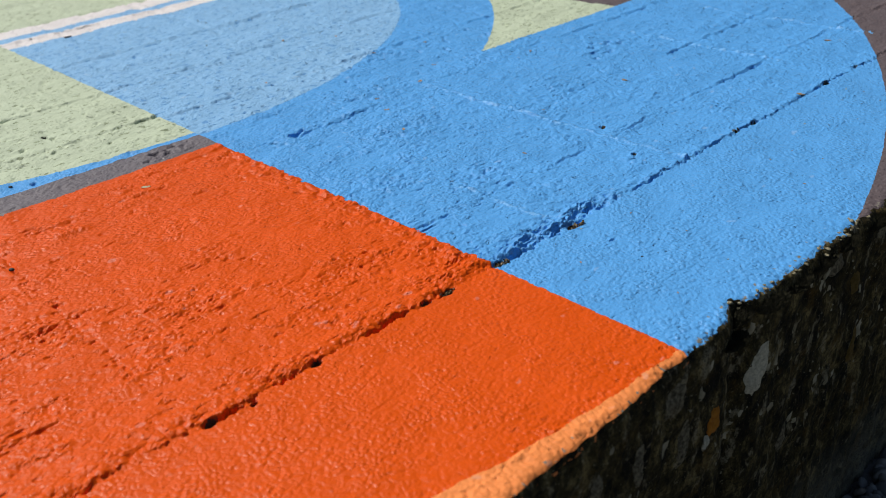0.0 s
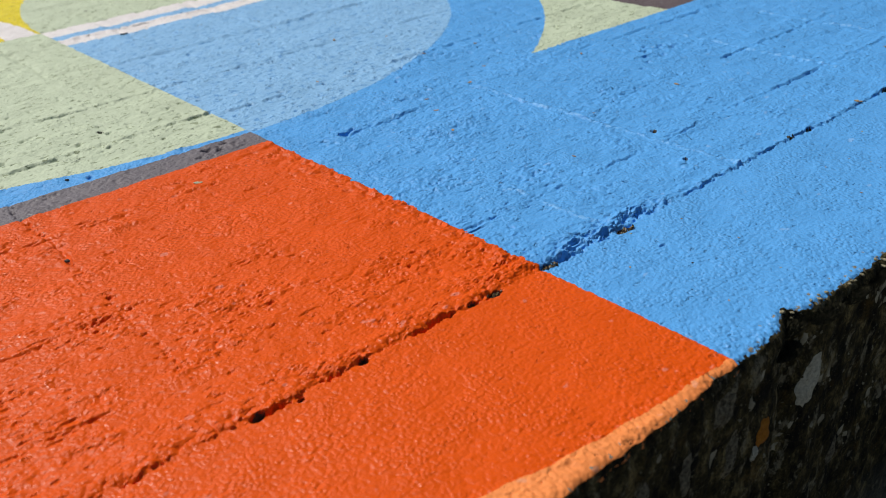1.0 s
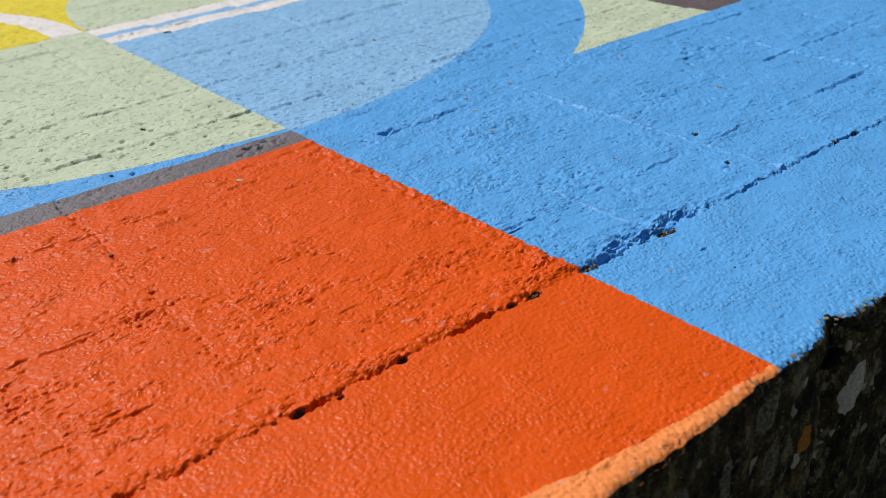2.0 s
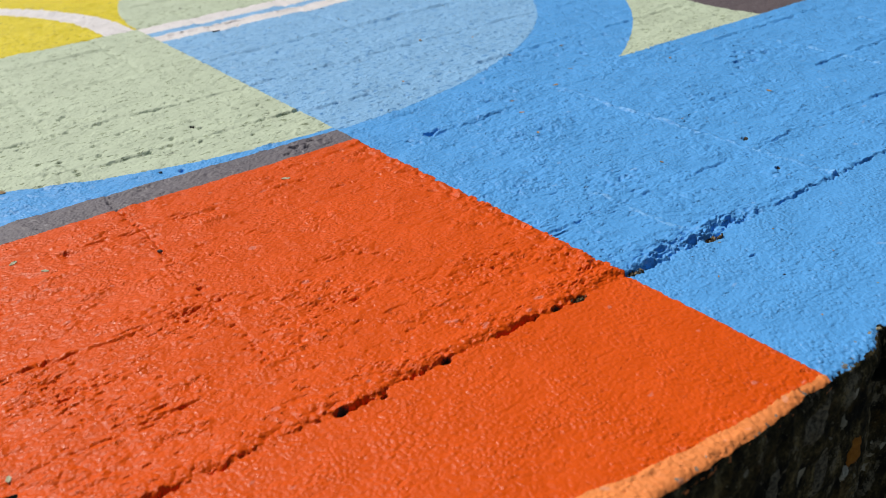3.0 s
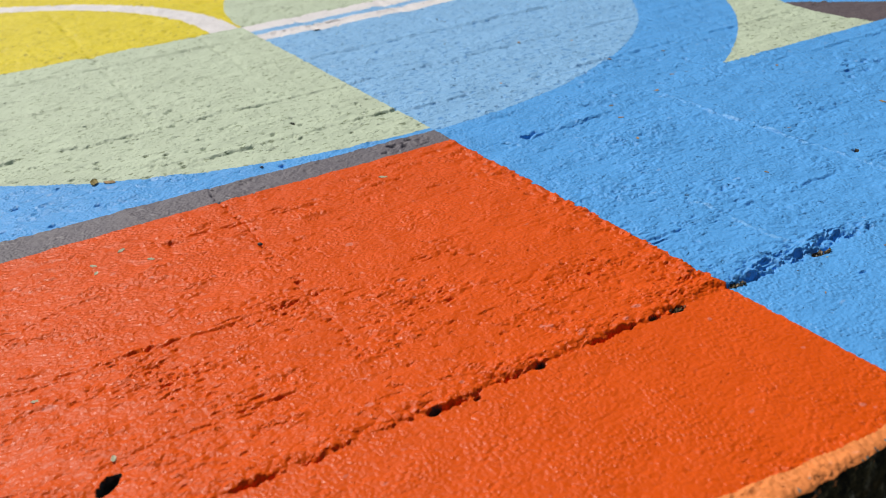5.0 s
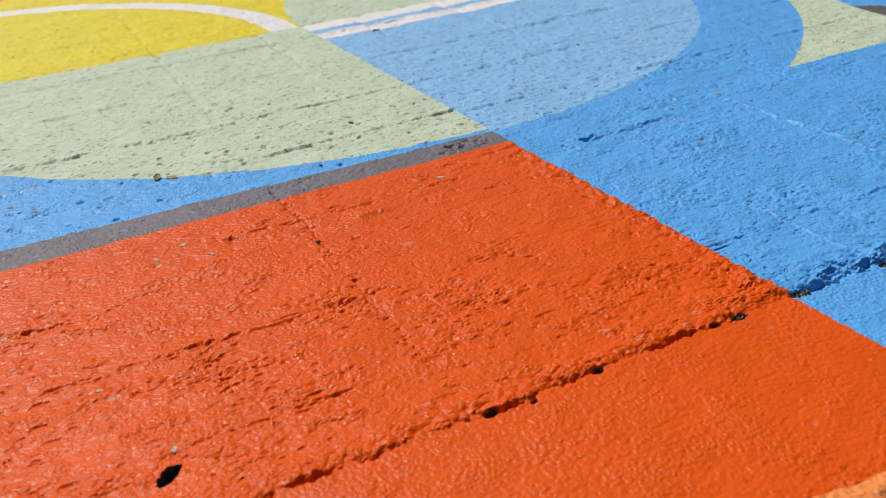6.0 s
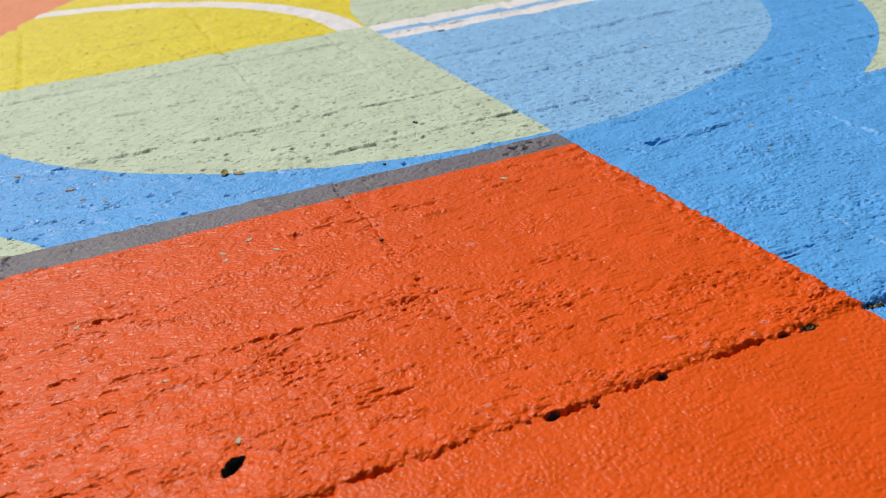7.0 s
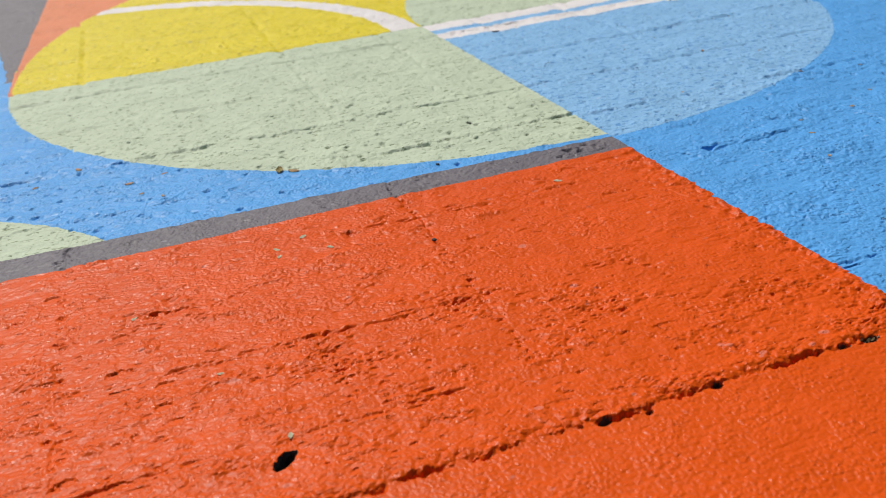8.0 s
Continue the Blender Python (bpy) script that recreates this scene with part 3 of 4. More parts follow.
def islands(f, nu, nv):
    """Numbers the connected areas of one colour on a grid of cells, run by run."""
    f = f.reshape(nu - 1, nv - 1)
    root, lab, prev = [], np.zeros(f.shape, int), []

    def find(a):
        while root[a] != a:
            a = root[a]
        return a

    for r in range(f.shape[0]):
        cuts = np.concatenate([[0], np.nonzero(np.diff(f[r]))[0] + 1, [f.shape[1]]])
        runs = []
        for a, b in zip(cuts[:-1], cuts[1:]):
            k = len(root)
            root.append(k)
            for pa, pb, pk in prev:
                if pa < b and a < pb and f[r - 1, pa] == f[r, a]:
                    root[find(pk)] = find(k)
            lab[r, a:b] = k
            runs.append((a, b, k))
        prev = runs
    return np.array([find(k) for k in range(len(root))])[lab].ravel()


def emit(x, y, z, quads, f, shape, coats=PAINT):
    cx, cy = x[quads].mean(1), y[quads].mean(1)
    lab = islands(f, *shape)
    names, count = np.unique(lab, return_counts=True)
    if len(names) > 1:                 # crumbs of a few cells join the largest area
        big = names[count.argmax()]
        for n in names[count < 5]:
            f = np.where(lab == n, f[lab == big][0], f)
        lab = islands(f, *shape)
    slot = np.zeros(len(quads), int)
    ey = edge_y(cx)
    flake = (cx > 0.02) & (cy < ey + 0.03) & (fbm(cx, cy, 0.009, 2, 111) > 0.26 + 12 * (cy - ey))
    flake |= (cx <= 0.02) & (cy < ey + 0.014) & (fbm(cx, cy, 0.008, 2, 115) > 0.36 + 10 * (cy - ey))
    slot[flake] = 2
    slot[cy < ey + np.where(cx > 0.004, 0.0085, 0.0034) + np.where(cx > 0.004, 0.006, 0.003) * fbm(cx, cy, 0.014, 2, 113)] = 3
    for fx, y0, y1, mm in CROSS:       # crests of the fins, in a paler blue
        near = (np.abs(cx - fx) < 0.02) & (cy > y0) & (cy < y1) & (cx > 0.01) if mm > 1 else np.zeros(1, bool)
        if near.any():
            c, amount = seam(fx, cy[near])
            slot[np.nonzero(near)[0][(np.abs(cx[near] - c) < 0.0040) & (0.6 * amount + 1.6 * fbm(cx[near], cy[near], 0.009, 2, 117) > 0.34)]] = 4
    box = x.min() - 0.03, x.max() + 0.03, y.min() - 0.03, y.max() + 0.03
    for hx, hy, rx, ry, depth in HOLES:
        if not (box[0] < hx < box[1] and box[2] < hy < box[3]):
            continue
        slot[np.hypot((cx - hx - (0.65 if depth > 0.03 else 0.2) * (cy - hy)) / rx, (cy - hy) / ry) + 0.25 * gnoise(cx / 0.006, cy / 0.006, 81) < (1.12 if depth > 0.03 else 1.0)] = 1
    for k in np.unique(lab):
        s = lab == k
        used, inv = np.unique(quads[s], return_inverse=True)
        n = FIELDS[f[s][0]]
        me = mesh_from(n + "_panel", np.stack([x[used], y[used], z[used]], -1), inv.reshape(-1, 4), [coats[n], M_BARE, M_CHIP, M_SIDE, M_FIN_CREST], slot[s])
        ob = new(n + "_panel", me)
        ob.parent = platform
        tagged(ob, LABEL[n])


# front strip with its rounded edge
for x0, x1 in zip(COLS_X[:-1], COLS_X[1:]):
    sx, sy = spacing(x0, x1, -0.28, 0.0) if -0.67 < x0 < 1.6 else (0.01, 0.01)
    xs = np.linspace(x0, x1, max(8, int((x1 - x0) / sx)))
    n = max(20, int(0.26 / sy))
    w = np.concatenate([np.linspace(0, 0.9, n), 0.9 + 0.1 * np.sin(np.linspace(0, math.pi / 2, 14))[1:]])
    X, W = np.meshgrid(xs, w[::-1], indexing="ij")
    x = X.ravel()
    ey = edge_y(x)
    y = W.ravel() * ey
    quads, f, z = add_panels(x, y, *X.shape)
    R = 0.016
    t = np.clip((ey + R - y) / R, 0, 1)
    z = z - R * (1 - np.sqrt(1 - t * t * 0.999))
    emit(x, y, z, quads, f, X.shape, {**PAINT, **STRIP})

# rows of board-marked concrete behind the crack
for y0, y1 in zip(ROWS_Y[:-1], ROWS_Y[1:]):
    for x0, x1 in zip(COLS_X[:-1], COLS_X[1:]):
        sx, sy = spacing(x0, x1, y0, y1)
        fine = 0.98 if y1 < 0.6 else 1.06 if y1 < 1.3 else 1.75
        sx, sy = sx * fine, sy * fine * (0.5 if y0 < 0.01 else 1.0)
        if x0 > np.interp(y0, [0, 0.3, 0.7, 1, 1.6, 2.2, 3.3, 3.8], [1.7, 1.6, 1.35, 1.15, 0.85, 0.3, -0.6, -1.0]) or x1 < -1.07 or (x1 < -0.9 and y0 < 0.04):
            sx, sy = 0.02, 0.02
        X, Y = np.meshgrid(np.linspace(x0, x1, max(4, int((x1 - x0) / sx))), np.linspace(y0, y1, max(4, int((y1 - y0) / sy))), indexing="ij")
        x, y = X.ravel(), Y.ravel()
        quads, f, z = add_panels(x, y, *X.shape)
        emit(x, y, z, quads, f, X.shape)

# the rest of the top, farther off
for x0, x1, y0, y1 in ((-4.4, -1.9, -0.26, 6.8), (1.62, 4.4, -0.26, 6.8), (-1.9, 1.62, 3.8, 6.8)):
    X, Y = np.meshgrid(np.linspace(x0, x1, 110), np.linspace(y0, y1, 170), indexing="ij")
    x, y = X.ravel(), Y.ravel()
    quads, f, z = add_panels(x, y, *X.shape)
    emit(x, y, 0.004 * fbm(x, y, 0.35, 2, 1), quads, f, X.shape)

# weathered front face
def side_y(x, z):
    depth = np.clip((-z - 0.011) / 0.02, 0, 1)
    turn = np.clip(1 + (z - 0.0015) / 0.016, 0, 1)
    return edge_y(x) + 0.0012 * (z > -0.02) + 0.016 * (1 - np.sqrt(1 - 0.98 * turn ** 2)) + depth * (0.004 * fbm(x, z, 0.03, 3, 101) + 0.004 * fbm(x, z, 0.15, 2, 103) + 0.0018 * fbm(x, z / 2, 0.007, 2, 105))


xs = np.concatenate([np.linspace(-4.4, -0.45, 30)[:-1], np.arange(-0.45, 1.2, 0.0045), np.linspace(1.2, 4.4, 30)[1:]])
zs = np.concatenate([-np.linspace(0.004, 0.26, 120), -np.linspace(0.268, 0.62, 40)])
X, Z = np.meshgrid(xs, zs, indexing="ij")
x, z = X.ravel(), Z.ravel()
y = side_y(x, z)
ob = new("front_face", mesh_from("front_face", np.stack([x, y, z], -1), grid_quads(*X.shape)[:, ::-1], [M_SIDE]))
ob.parent = platform
tagged(ob, "dark weathered concrete side with algae and lichen")

# ---- growth on the front face ----
def lichen_material(name, a, b):
    return plain(name, a, b, 230, 0.95, 0.002)


M_LICHEN = {"pale": lichen_material("pale_lichen", (0.38, 0.36, 0.27), (0.66, 0.63, 0.50)), "orange": lichen_material("orange_lichen", (0.36, 0.125, 0.010), (0.52, 0.21, 0.025)),
            "dull": lichen_material("dull_lichen", (0.05, 0.042, 0.025), (0.26, 0.225, 0.15)), "ochre": lichen_material("ochre_lichen", (0.10, 0.065, 0.012), (0.17, 0.11, 0.03))}
LICHEN_LABEL = {"pale": "pale grey crust of lichen on dark concrete", "orange": "rusty orange crust of lichen on dark concrete",
                "dull": "dull grey crust of lichen on dark concrete", "ochre": "ochre brown crust of lichen on dark concrete"}


def lichen(x, z, rx, rz, kind, seed):
    """A thin lobed crust that follows the front face."""
    rings, n = 5, 34
    a = np.linspace(0, 2 * math.pi, n, endpoint=False)
    edge = 1 + 0.24 * gnoise(np.cos(a) * 1.6 + seed * 3.1, np.sin(a) * 1.6, 201 + seed) + 0.16 * gnoise(np.cos(a) * 4 + seed, np.sin(a) * 4, 301 + seed)
    vx, vz, lift = [np.array([x])], [np.array([z])], [np.array([0.0022])]
    for k in range(1, rings + 1):
        q = k / rings
        vx.append(x + rx * q * edge * np.cos(a) + 0.12 * rz * q * edge * np.sin(a))
        vz.append(z + rz * q * edge * np.sin(a))
        lift.append(np.full(n, 0.0022 * (1 - q ** 4) - 0.0006 * (q == 1)) + 0.0008 * gnoise(a * 5, a * 0 + k, 41 + seed) * (q < 1))
    vx, vz, lift = np.concatenate(vx), np.concatenate(vz), np.concatenate(lift)
    vz = np.minimum(vz, -0.014)
    v = np.stack([vx, side_y(vx, vz) - lift - 0.0006, vz], -1)
    tris = [(0, 1 + (i + 1) % n, 1 + i) for i in range(n)]
    for k in range(rings - 1):
        o = 1 + k * n
        for i in range(n):
            j = (i + 1) % n
            tris += [(o + i, o + j, o + n + j), (o + i, o + n + j, o + n + i)]
    ob = new("lichen", mesh_from("lichen", v, np.array(tris)[:, ::-1], [M_LICHEN[kind]]))
    return tagged(ob, LICHEN_LABEL[kind], "lichen", "lichen on the front face")


for n, (x, z, rx, rz, kind) in enumerate([(0.154, -0.104, 0.021, 0.034, "pale"), (0.055, -0.118, 0.015, 0.017, "orange"), (0.038, -0.137, 0.008, 0.008, "pale"),
                                          (0.238, -0.258, 0.012, 0.022, "dull"), (-0.004, -0.115, 0.010, 0.030, "dull"), (0.32, -0.034, 0.018, 0.014, "dull"),
                                          (0.416, -0.20, 0.014, 0.03, "ochre"), (-0.026, -0.045, 0.018, 0.020, "dull"), (0.11, -0.20, 0.008, 0.02, "dull"),
                                          (0.25, -0.185, 0.007, 0.016, "dull"), (-0.09, -0.085, 0.010, 0.024, "dull"), (0.52, -0.13, 0.012, 0.02, "dull"),
                                          (0.39, -0.09, 0.010, 0.015, "ochre"), (-0.16, -0.07, 0.008, 0.02, "dull")]):
    lichen(x, z, rx, rz, kind, n + 23)


def moss(x, y, z, rx, ry, rz, seed, shoots=420):
    """A cushion of short upright shoots."""
    rnd = np.random.RandomState(seed)
    verts, tris = [], []
    for _ in range(shoots):
        a, r = rnd.uniform(0, 2 * math.pi), math.sqrt(rnd.uniform(0, 1))
        px, py = x + rx * r * math.cos(a), y + ry * r * math.sin(a)
        base = Vector((px, py, z - 0.004))
        tip = Vector((px, py, z)) + Vector((rx * 0.15 * r * math.cos(a) + rnd.normal(0, 0.0016), ry * 0.25 * r * math.sin(a) + rnd.normal(0, 0.0016), 0.55 * rz * math.sqrt(max(0.03, 1 - r * r)) * rnd.uniform(0.6, 1.15)))
        w = rnd.uniform(0.0005, 0.0010)
        k, b = len(verts), rnd.uniform(0, 2)
        for j in range(3):
            verts.append(base + Vector((w * math.cos(b + j * 2.094), w * math.sin(b + j * 2.094), 0)))
        mid = base.lerp(tip, 0.6)
        for j in range(3):
            verts.append(mid + Vector((1.5 * w * math.cos(b + j * 2.094), 1.5 * w * math.sin(b + j * 2.094), 0)))
        verts.append(tip)
        for j in range(3):
            i = (j + 1) % 3
            tris += [(k + j, k + i, k + 3 + i), (k + j, k + 3 + i, k + 3 + j), (k + 3 + j, k + 3 + i, k + 6)]
    ob = new("moss_cushion", mesh_from("moss_cushion", np.array(verts), np.array(tris), [M_MOSS], smooth=False))
    return tagged(ob, "dark dry moss cushion on the chipped edge", "moss", "moss along the edge", "stuff")


for n, (x, dy, z, rx, ry, rz) in enumerate([(0.115, 0.002, -0.016, 0.030, 0.016, 0.016), (0.165, -0.001, -0.014, 0.026, 0.012, 0.015), (0.090, -0.004, -0.030, 0.022, 0.010, 0.012),
                                            (0.225, 0.0, -0.016, 0.024, 0.009, 0.012), (0.29, 0.0, -0.016, 0.026, 0.008, 0.011), (0.35, 0.002, -0.014, 0.022, 0.010, 0.012),
                                            (0.43, 0.0, -0.016, 0.03, 0.008, 0.012), (0.51, 0.0, -0.015, 0.03, 0.009, 0.012)]):
    moss(x, float(edge_y(np.array([x]))[0]) + dy, z, rx, ry, rz, 500 + n, 800)

# pale dry crumbs of lichen along the chipped edge
crumb_rnd = np.random.RandomState(31)
M_CRUMB = plain("dry_lichen_crumb", (0.16, 0.14, 0.08), (0.40, 0.36, 0.24), 260, 0.95, 0.001)
ball = bmesh.new()
bmesh.ops.create_icosphere(ball, subdivisions=2, radius=1)
bv = np.array([v.co[:] for v in ball.verts])
bt = np.array([[v.index for v in f.verts] for f in ball.faces])
ball.free()
for n in range(26):
    x = float(crumb_rnd.choice([0.135, 0.165, 0.21, 0.25, 0.30, 0.36, 0.39]) + crumb_rnd.normal(0, 0.014))
    y = float(edge_y(np.array([x]))[0]) + crumb_rnd.uniform(0.001, 0.013)
    size = crumb_rnd.uniform(0.0016, 0.0042)
    v = bv * (1 + 0.7 * gnoise(bv[:, 0] * 1.7 + n, bv[:, 1] * 1.7 + bv[:, 2], 5))[:, None] * (size, size * 0.7, size * 0.5)
    ob = new("lichen_crumb", mesh_from("lichen_crumb", v, bt, [M_CRUMB], smooth=False))
    t = min(1.0, max(0.0, (float(edge_y(np.array([x]))[0]) + 0.016 - y) / 0.016))
    ob.matrix_world = pose(x, y, float(relief(np.array([x]), np.array([y]))[0]) - 0.016 * (1 - math.sqrt(1 - 0.98 * t * t)) + size * 0.3, crumb_rnd.uniform(-25, 25), 0, crumb_rnd.uniform(0, 180))
    tagged(ob, "pale dry crumb of lichen on the chipped edge", "lichen", "lichen crumbs along the edge")

# ---- gravel at the foot of the platform ----
pebble_mat, nt, b = material("river_pebble", 0.75, 0.35)
geo = nt.nodes.new("ShaderNodeNewGeometry")
tone = ramp(nt, geo.outputs["Random Per Island"], [(0.0, (0.12, 0.117, 0.112)), (0.4, (0.23, 0.226, 0.22)), (0.75, (0.38, 0.37, 0.36)), (1.0, (0.22, 0.18, 0.14))])
nt.links.new(mix(nt, ramp(nt, noise_node(nt, 220, 3), [(0.3, grey(0.0)), (0.7, grey(0.4))]), tone, (0.16, 0.155, 0.15)), b.inputs["Base Color"])
rnd = np.random.RandomState(77)
pv, pt = [], []
for n in range(1100):
    r = rnd.uniform(0.007, 0.017)
    c = np.array((rnd.uniform(0.30, 1.25), rnd.uniform(-0.62, -0.292), BASE + 0.004 + rnd.uniform(0, 0.012)))
    q = np.array(Euler(rnd.uniform(0, 6.28, 3)).to_matrix())
    shape = bv * (1 + 0.18 * gnoise(bv[:, 0] * 1.3 + n, bv[:, 1] * 1.3 + bv[:, 2], 9))[:, None] * (r, r * rnd.uniform(0.65, 0.95), r * rnd.uniform(0.45, 0.7))
    pt.append(bt + len(bv) * n)
    pv.append(shape @ q.T + c)
ob = new("gravel", mesh_from("gravel", np.concatenate(pv), np.concatenate(pt), [pebble_mat]))
tagged(ob, "loose grey pebbles at the foot of the platform", "gravel", kind="stuff")

# ---- litter on the painted top ----
M_LITTER = {"brown": plain("dry_leaf", (0.24, 0.15, 0.07), (0.42, 0.28, 0.14), 200, 0.8, 0.0006), "tan": plain("pale_leaf", (0.34, 0.21, 0.11), (0.5, 0.32, 0.18), 200, 0.8, 0.0006),
            "green": plain("grey_green_flake", (0.36, 0.34, 0.22), (0.55, 0.52, 0.38), 200, 0.9, 0.0006), "dark": plain("dark_grit", (0.03, 0.03, 0.032), (0.08, 0.08, 0.085), 200, 0.85, 0.0006),
            "olive": plain("olive_scrap", (0.16, 0.13, 0.04), (0.34, 0.27, 0.10), 200, 0.85, 0.0006)}
LITTER = {"brown": ("leaf_fragment", "brown curled scrap of dry leaf on the paint", "leaf"), "tan": ("leaf_fragment", "pale tan scrap of dry leaf on the paint", "leaf"),
          "green": ("flake", "grey green flake stuck on the orange paint", "flake"), "dark": ("stone_chip", "small dark stone chip on the paint", "stone"),
          "olive": ("leaf_fragment", "olive brown crumpled leaf scrap on the paint", "leaf")}


def litter(x, y, size, kind, seed):
    """A small curled scrap, or a faceted chip, that lies on the surface."""
    rnd = np.random.RandomState(seed)
    turn = rnd.uniform(0, math.pi)
    top = relief(np.array([x - 0.002, x, x + 0.002]), np.array([y, y, y])).max()
    name, label, category = LITTER[kind]
    if kind == "dark":
        v = bv * (1 + 0.4 * gnoise(bv[:, 0] * 1.5 + seed, bv[:, 1] * 1.5 + bv[:, 2], 5))[:, None] * (size / 2.4, size / 3.4, size / 5)
        v[:, 2] += size / 4
        tris = bt
    else:
        n, m = 9, 5
        u, w = np.meshgrid(np.linspace(-1, 1, n), np.linspace(-1, 1, m), indexing="ij")
        half = 0.5 * np.sqrt(np.maximum(0.05, 1 - u ** 2)) * (1 + 0.7 * gnoise(u * 2 + seed, w * 2, 7))
        px, py = u * size / 2, w * half * size / 2
        lift = 1.0 if kind == "olive" else 0.35
        curl = lift * (0.06 * size * (u + 0.3) ** 2 + 0.08 * size * w * w) + 0.06 * size * gnoise(u * 2 + seed, w * 2 + 5, 8)
        up = np.stack([px.ravel(), py.ravel(), (curl - curl.min()).ravel() + 0.0009], -1)
        down = up - (0, 0, 0.0006)
        v = np.concatenate([up, down])
        q = grid_quads(n, m)
        rim = [i * m for i in range(n)] + [(n - 1) * m + j for j in range(1, m)] + [i * m + m - 1 for i in range(n - 2, -1, -1)] + [j for j in range(m - 2, 0, -1)]
        walls = np.array([(rim[k], rim[(k + 1) % len(rim)], rim[(k + 1) % len(rim)] + n * m, rim[k] + n * m) for k in range(len(rim))])
        tris = np.concatenate([q, q[:, ::-1] + n * m, walls])
    ob = new(name, mesh_from(name, v, tris, [M_LITTER[kind]], smooth=False))
    ob.matrix_world = pose(x, y, top - 0.0008, 0, 0, math.degrees(turn))
    return tagged(ob, label, category, "litter on the mural")


# x, y, length, kind
SCRAPS = [(-0.562, 0.872, 0.024, "olive"), (-0.540, 0.857, 0.022, "brown"), (-0.816, 0.958, 0.016, "tan"), (-0.904, 1.093, 0.016, "tan"), (-0.978, 1.035, 0.014, "brown"), (-0.754, 0.978, 0.012, "tan"),
          (-0.764, 0.868, 0.010, "tan"), (-0.798, 0.897, 0.010, "brown"), (0.440, 1.085, 0.011, "brown"), (0.239, 0.851, 0.008, "tan"), (0.536, 1.011, 0.008, "tan"), (0.430, 0.605, 0.013, "brown"),
          (0.522, 0.664, 0.010, "brown"), (0.286, 0.534, 0.010, "tan"), (0.238, 0.434, 0.009, "tan"), (0.310, 0.591, 0.008, "brown"), (-0.169, 0.569, 0.014, "green"), (-0.581, 0.575, 0.013, "green"),
          (-0.552, 0.519, 0.011, "green"), (-0.625, 0.527, 0.010, "green")]
SCRAPS += [(-0.624, 0.550, 0.012, "green"), (-0.740, 0.257, 0.009, "green"), (-0.828, 0.444, 0.011, "green"), (-0.413, 0.464, 0.010, "dark"), (-0.688, 0.110, 0.010, "green"), (0.454, 0.309, 0.008, "brown"),
          (0.663, 0.293, 0.012, "brown"), (1.099, 0.117, 0.013, "brown"), (0.290, 0.206, 0.007, "brown"), (0.774, 0.004, 0.014, "brown"), (-0.395, -0.004, 0.011, "dark"), (-0.265, -0.003, 0.009, "dark"),
          (-0.072, -0.003, 0.012, "dark"), (0.155, -0.008, 0.016, "brown"), (0.140, -0.010, 0.010, "dark"), (0.62, 0.80, 0.010, "brown"), (0.50, 0.83, 0.009, "brown"), (0.70, 0.56, 0.009, "brown"),
          (-0.31, 0.745, 0.008, "dark")]
for n, (x, y, size, kind) in enumerate(SCRAPS):
    litter(x, y, size, kind, 900 + n)

speck_rnd = np.random.RandomState(63)
for n in range(26):
    x, y = speck_rnd.uniform(0.06, 0.95), speck_rnd.uniform(-0.21, -0.02)
    litter(x, y * (1 - 0.35 * max(0.0, x - 0.5)), speck_rnd.uniform(0.0018, 0.0042), speck_rnd.choice(["brown", "green", "tan", "dark"]), 1200 + n)

# heaps of grit and old leaf crumbs caught in the long crack
debris_mat, nt, b = material("crack_grit", 0.9, 0.25)
geo = nt.nodes.new("ShaderNodeNewGeometry")
tone = ramp(nt, geo.outputs["Random Per Island"], [(0.0, (0.010, 0.009, 0.008)), (0.45, (0.05, 0.042, 0.03)), (0.7, (0.24, 0.15, 0.06)), (1.0, (0.42, 0.36, 0.26))])
nt.links.new(mix(nt, ramp(nt, noise_node(nt, 500, 3), [(0.3, grey(0.0)), (0.7, grey(0.5))]), tone, (0.02, 0.016, 0.01)), b.inputs["Base Color"])
chip = bmesh.new()
bmesh.ops.create_icosphere(chip, subdivisions=1, radius=1)
cv = np.array([v.co[:] for v in chip.verts])
ct = np.array([[v.index for v in f.verts] for f in chip.faces])
chip.free()
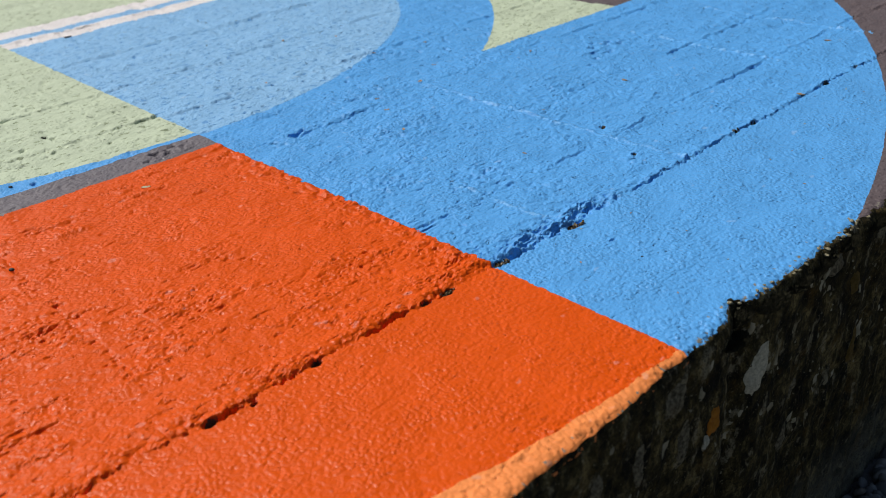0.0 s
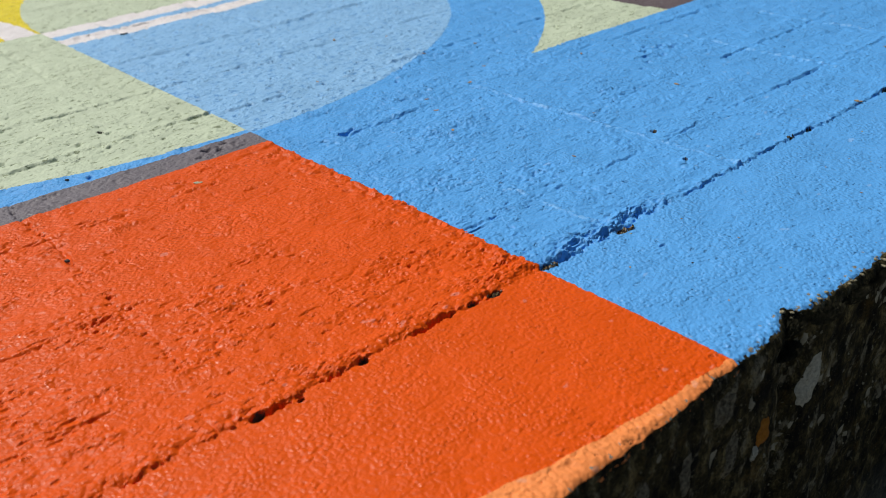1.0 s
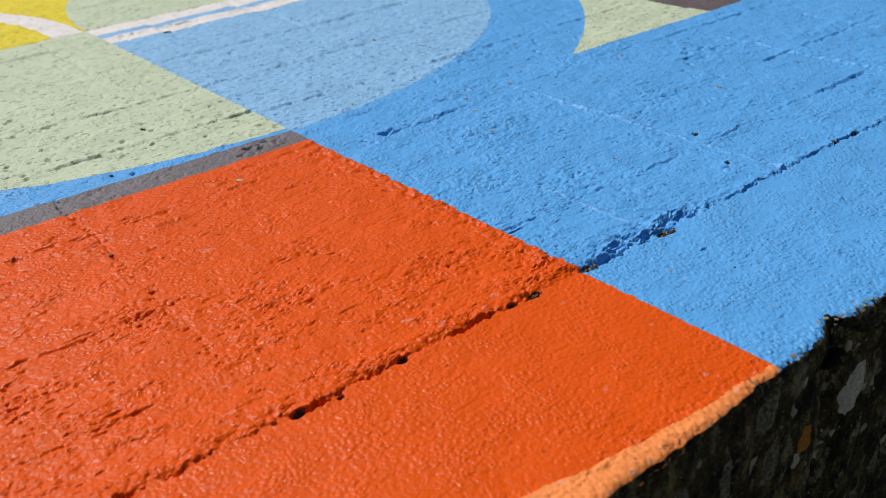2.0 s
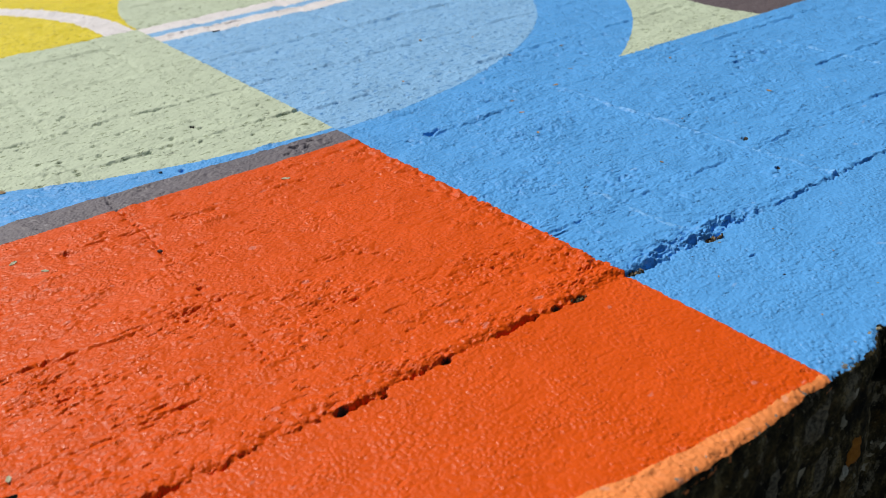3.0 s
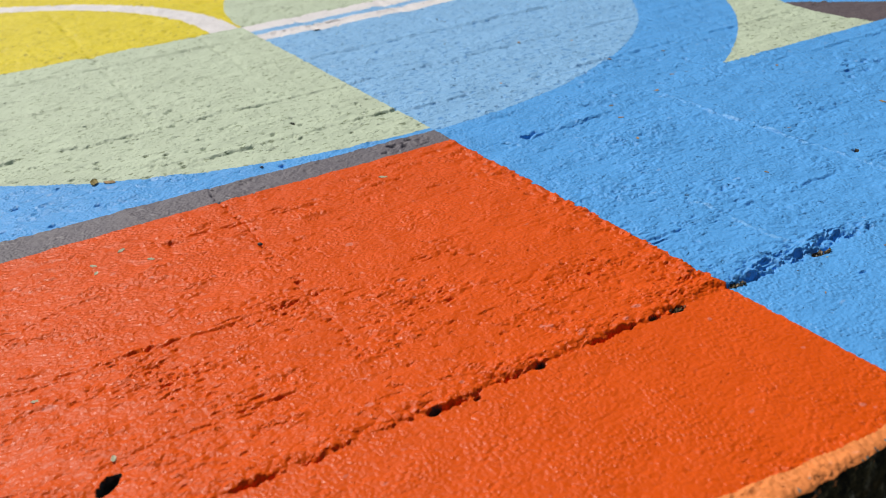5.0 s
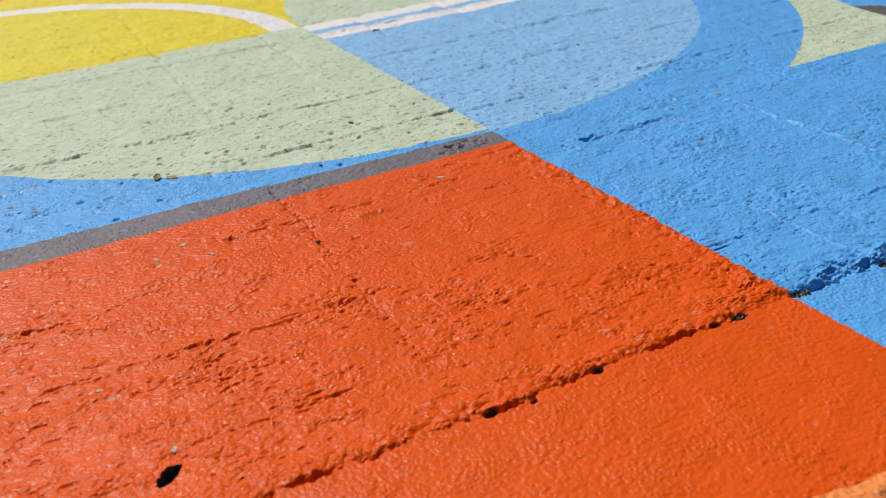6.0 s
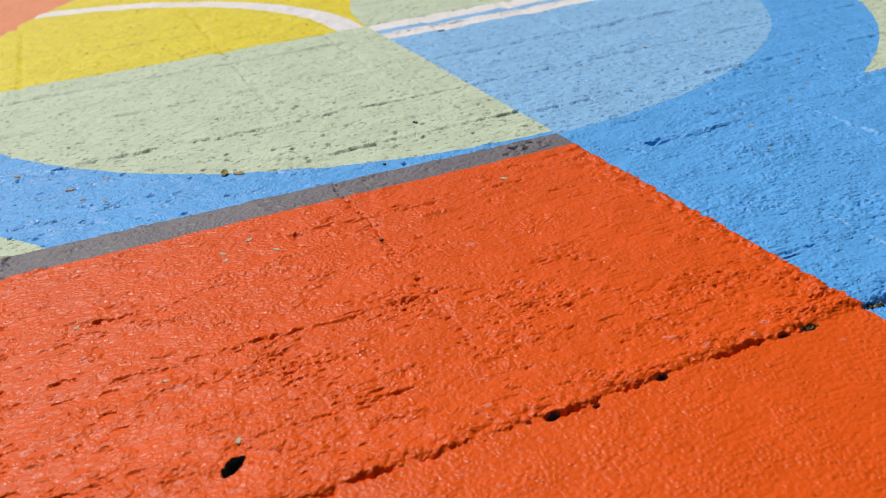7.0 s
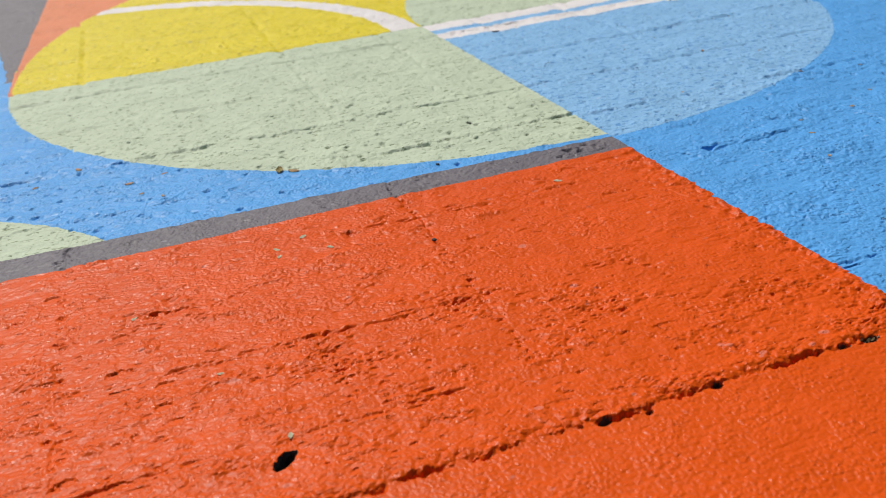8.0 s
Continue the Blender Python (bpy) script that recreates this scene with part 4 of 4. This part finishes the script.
for k, (x, y, rx, ry, count) in enumerate([(0.152, -0.009, 0.015, 0.0060, 90), (0.016, -0.004, 0.013, 0.0045, 55), (-0.078, -0.004, 0.011, 0.0050, 55), (0.560, 0.001, 0.010, 0.0026, 26)]):
    rnd = np.random.RandomState(700 + k)
    pv, pt = [], []
    for n in range(count):
        a, r = rnd.uniform(0, 2 * math.pi), math.sqrt(rnd.uniform(0, 1))
        px, py = x + rx * r * math.cos(a), y + ry * r * math.sin(a)
        floor_z = float(relief(np.array([px]), np.array([py]))[0])
        size = rnd.uniform(0.0008, 0.0022)
        q = np.array(Euler(rnd.uniform(0, 6.28, 3)).to_matrix())
        shape = cv * (size * rnd.uniform(0.9, 1.8), size, size * rnd.uniform(0.3, 0.7)) * (1 + 0.5 * rnd.uniform(-1, 1, len(cv)))[:, None]
        pt.append(ct + len(cv) * n)
        pv.append(shape @ q.T + (px, py, max(floor_z, -0.0055 + 0.003 * rnd.uniform(0, 1) * (1 - r)) + 0.3 * size))
    ob = new("grit_heap", mesh_from("grit_heap", np.concatenate(pv), np.concatenate(pt), [debris_mat], smooth=False))
    tagged(ob, "dark grit and leaf crumbs caught in the crack", "grit", "grit in the long crack", "stuff")

# small pale crusts sprinkled over the front face
rnd = np.random.RandomState(88)
pv, pt, k = [], [], 0
for n in range(230):
    x, z = rnd.uniform(-0.28, 0.62), -0.03 - 0.24 * rnd.uniform(0, 1) ** 1.3
    if gnoise(np.array([x / 0.07]), np.array([z / 0.09]), 15)[0] < -0.08:
        continue
    r = 0.0012 + 0.0042 * rnd.uniform(0, 1) ** 3
    a = np.linspace(0, 2 * math.pi, 9, endpoint=False)
    e = r * (1 + 0.5 * rnd.uniform(-1, 1, 9))
    vx = np.concatenate([[x], x + e * np.cos(a) + 0.25 * e * np.sin(a)])
    vz = np.concatenate([[z], z + 1.7 * e * np.sin(a)])
    pv.append(np.stack([vx, side_y(vx, vz) - np.concatenate([[0.0019], np.full(9, 0.0003)]), vz], -1))
    pt += [(k, k + 1 + i, k + 1 + (i + 1) % 9) for i in range(9)]
    k += 10
M_SPECK = plain("pale_speck", (0.16, 0.14, 0.09), (0.46, 0.42, 0.30), 40, 0.95, 0.001)
ob = new("lichen_specks", mesh_from("lichen_specks", np.concatenate(pv), np.array(pt), [M_SPECK]))
tagged(ob, "small pale specks of lichen on dark concrete", "lichen", kind="stuff")
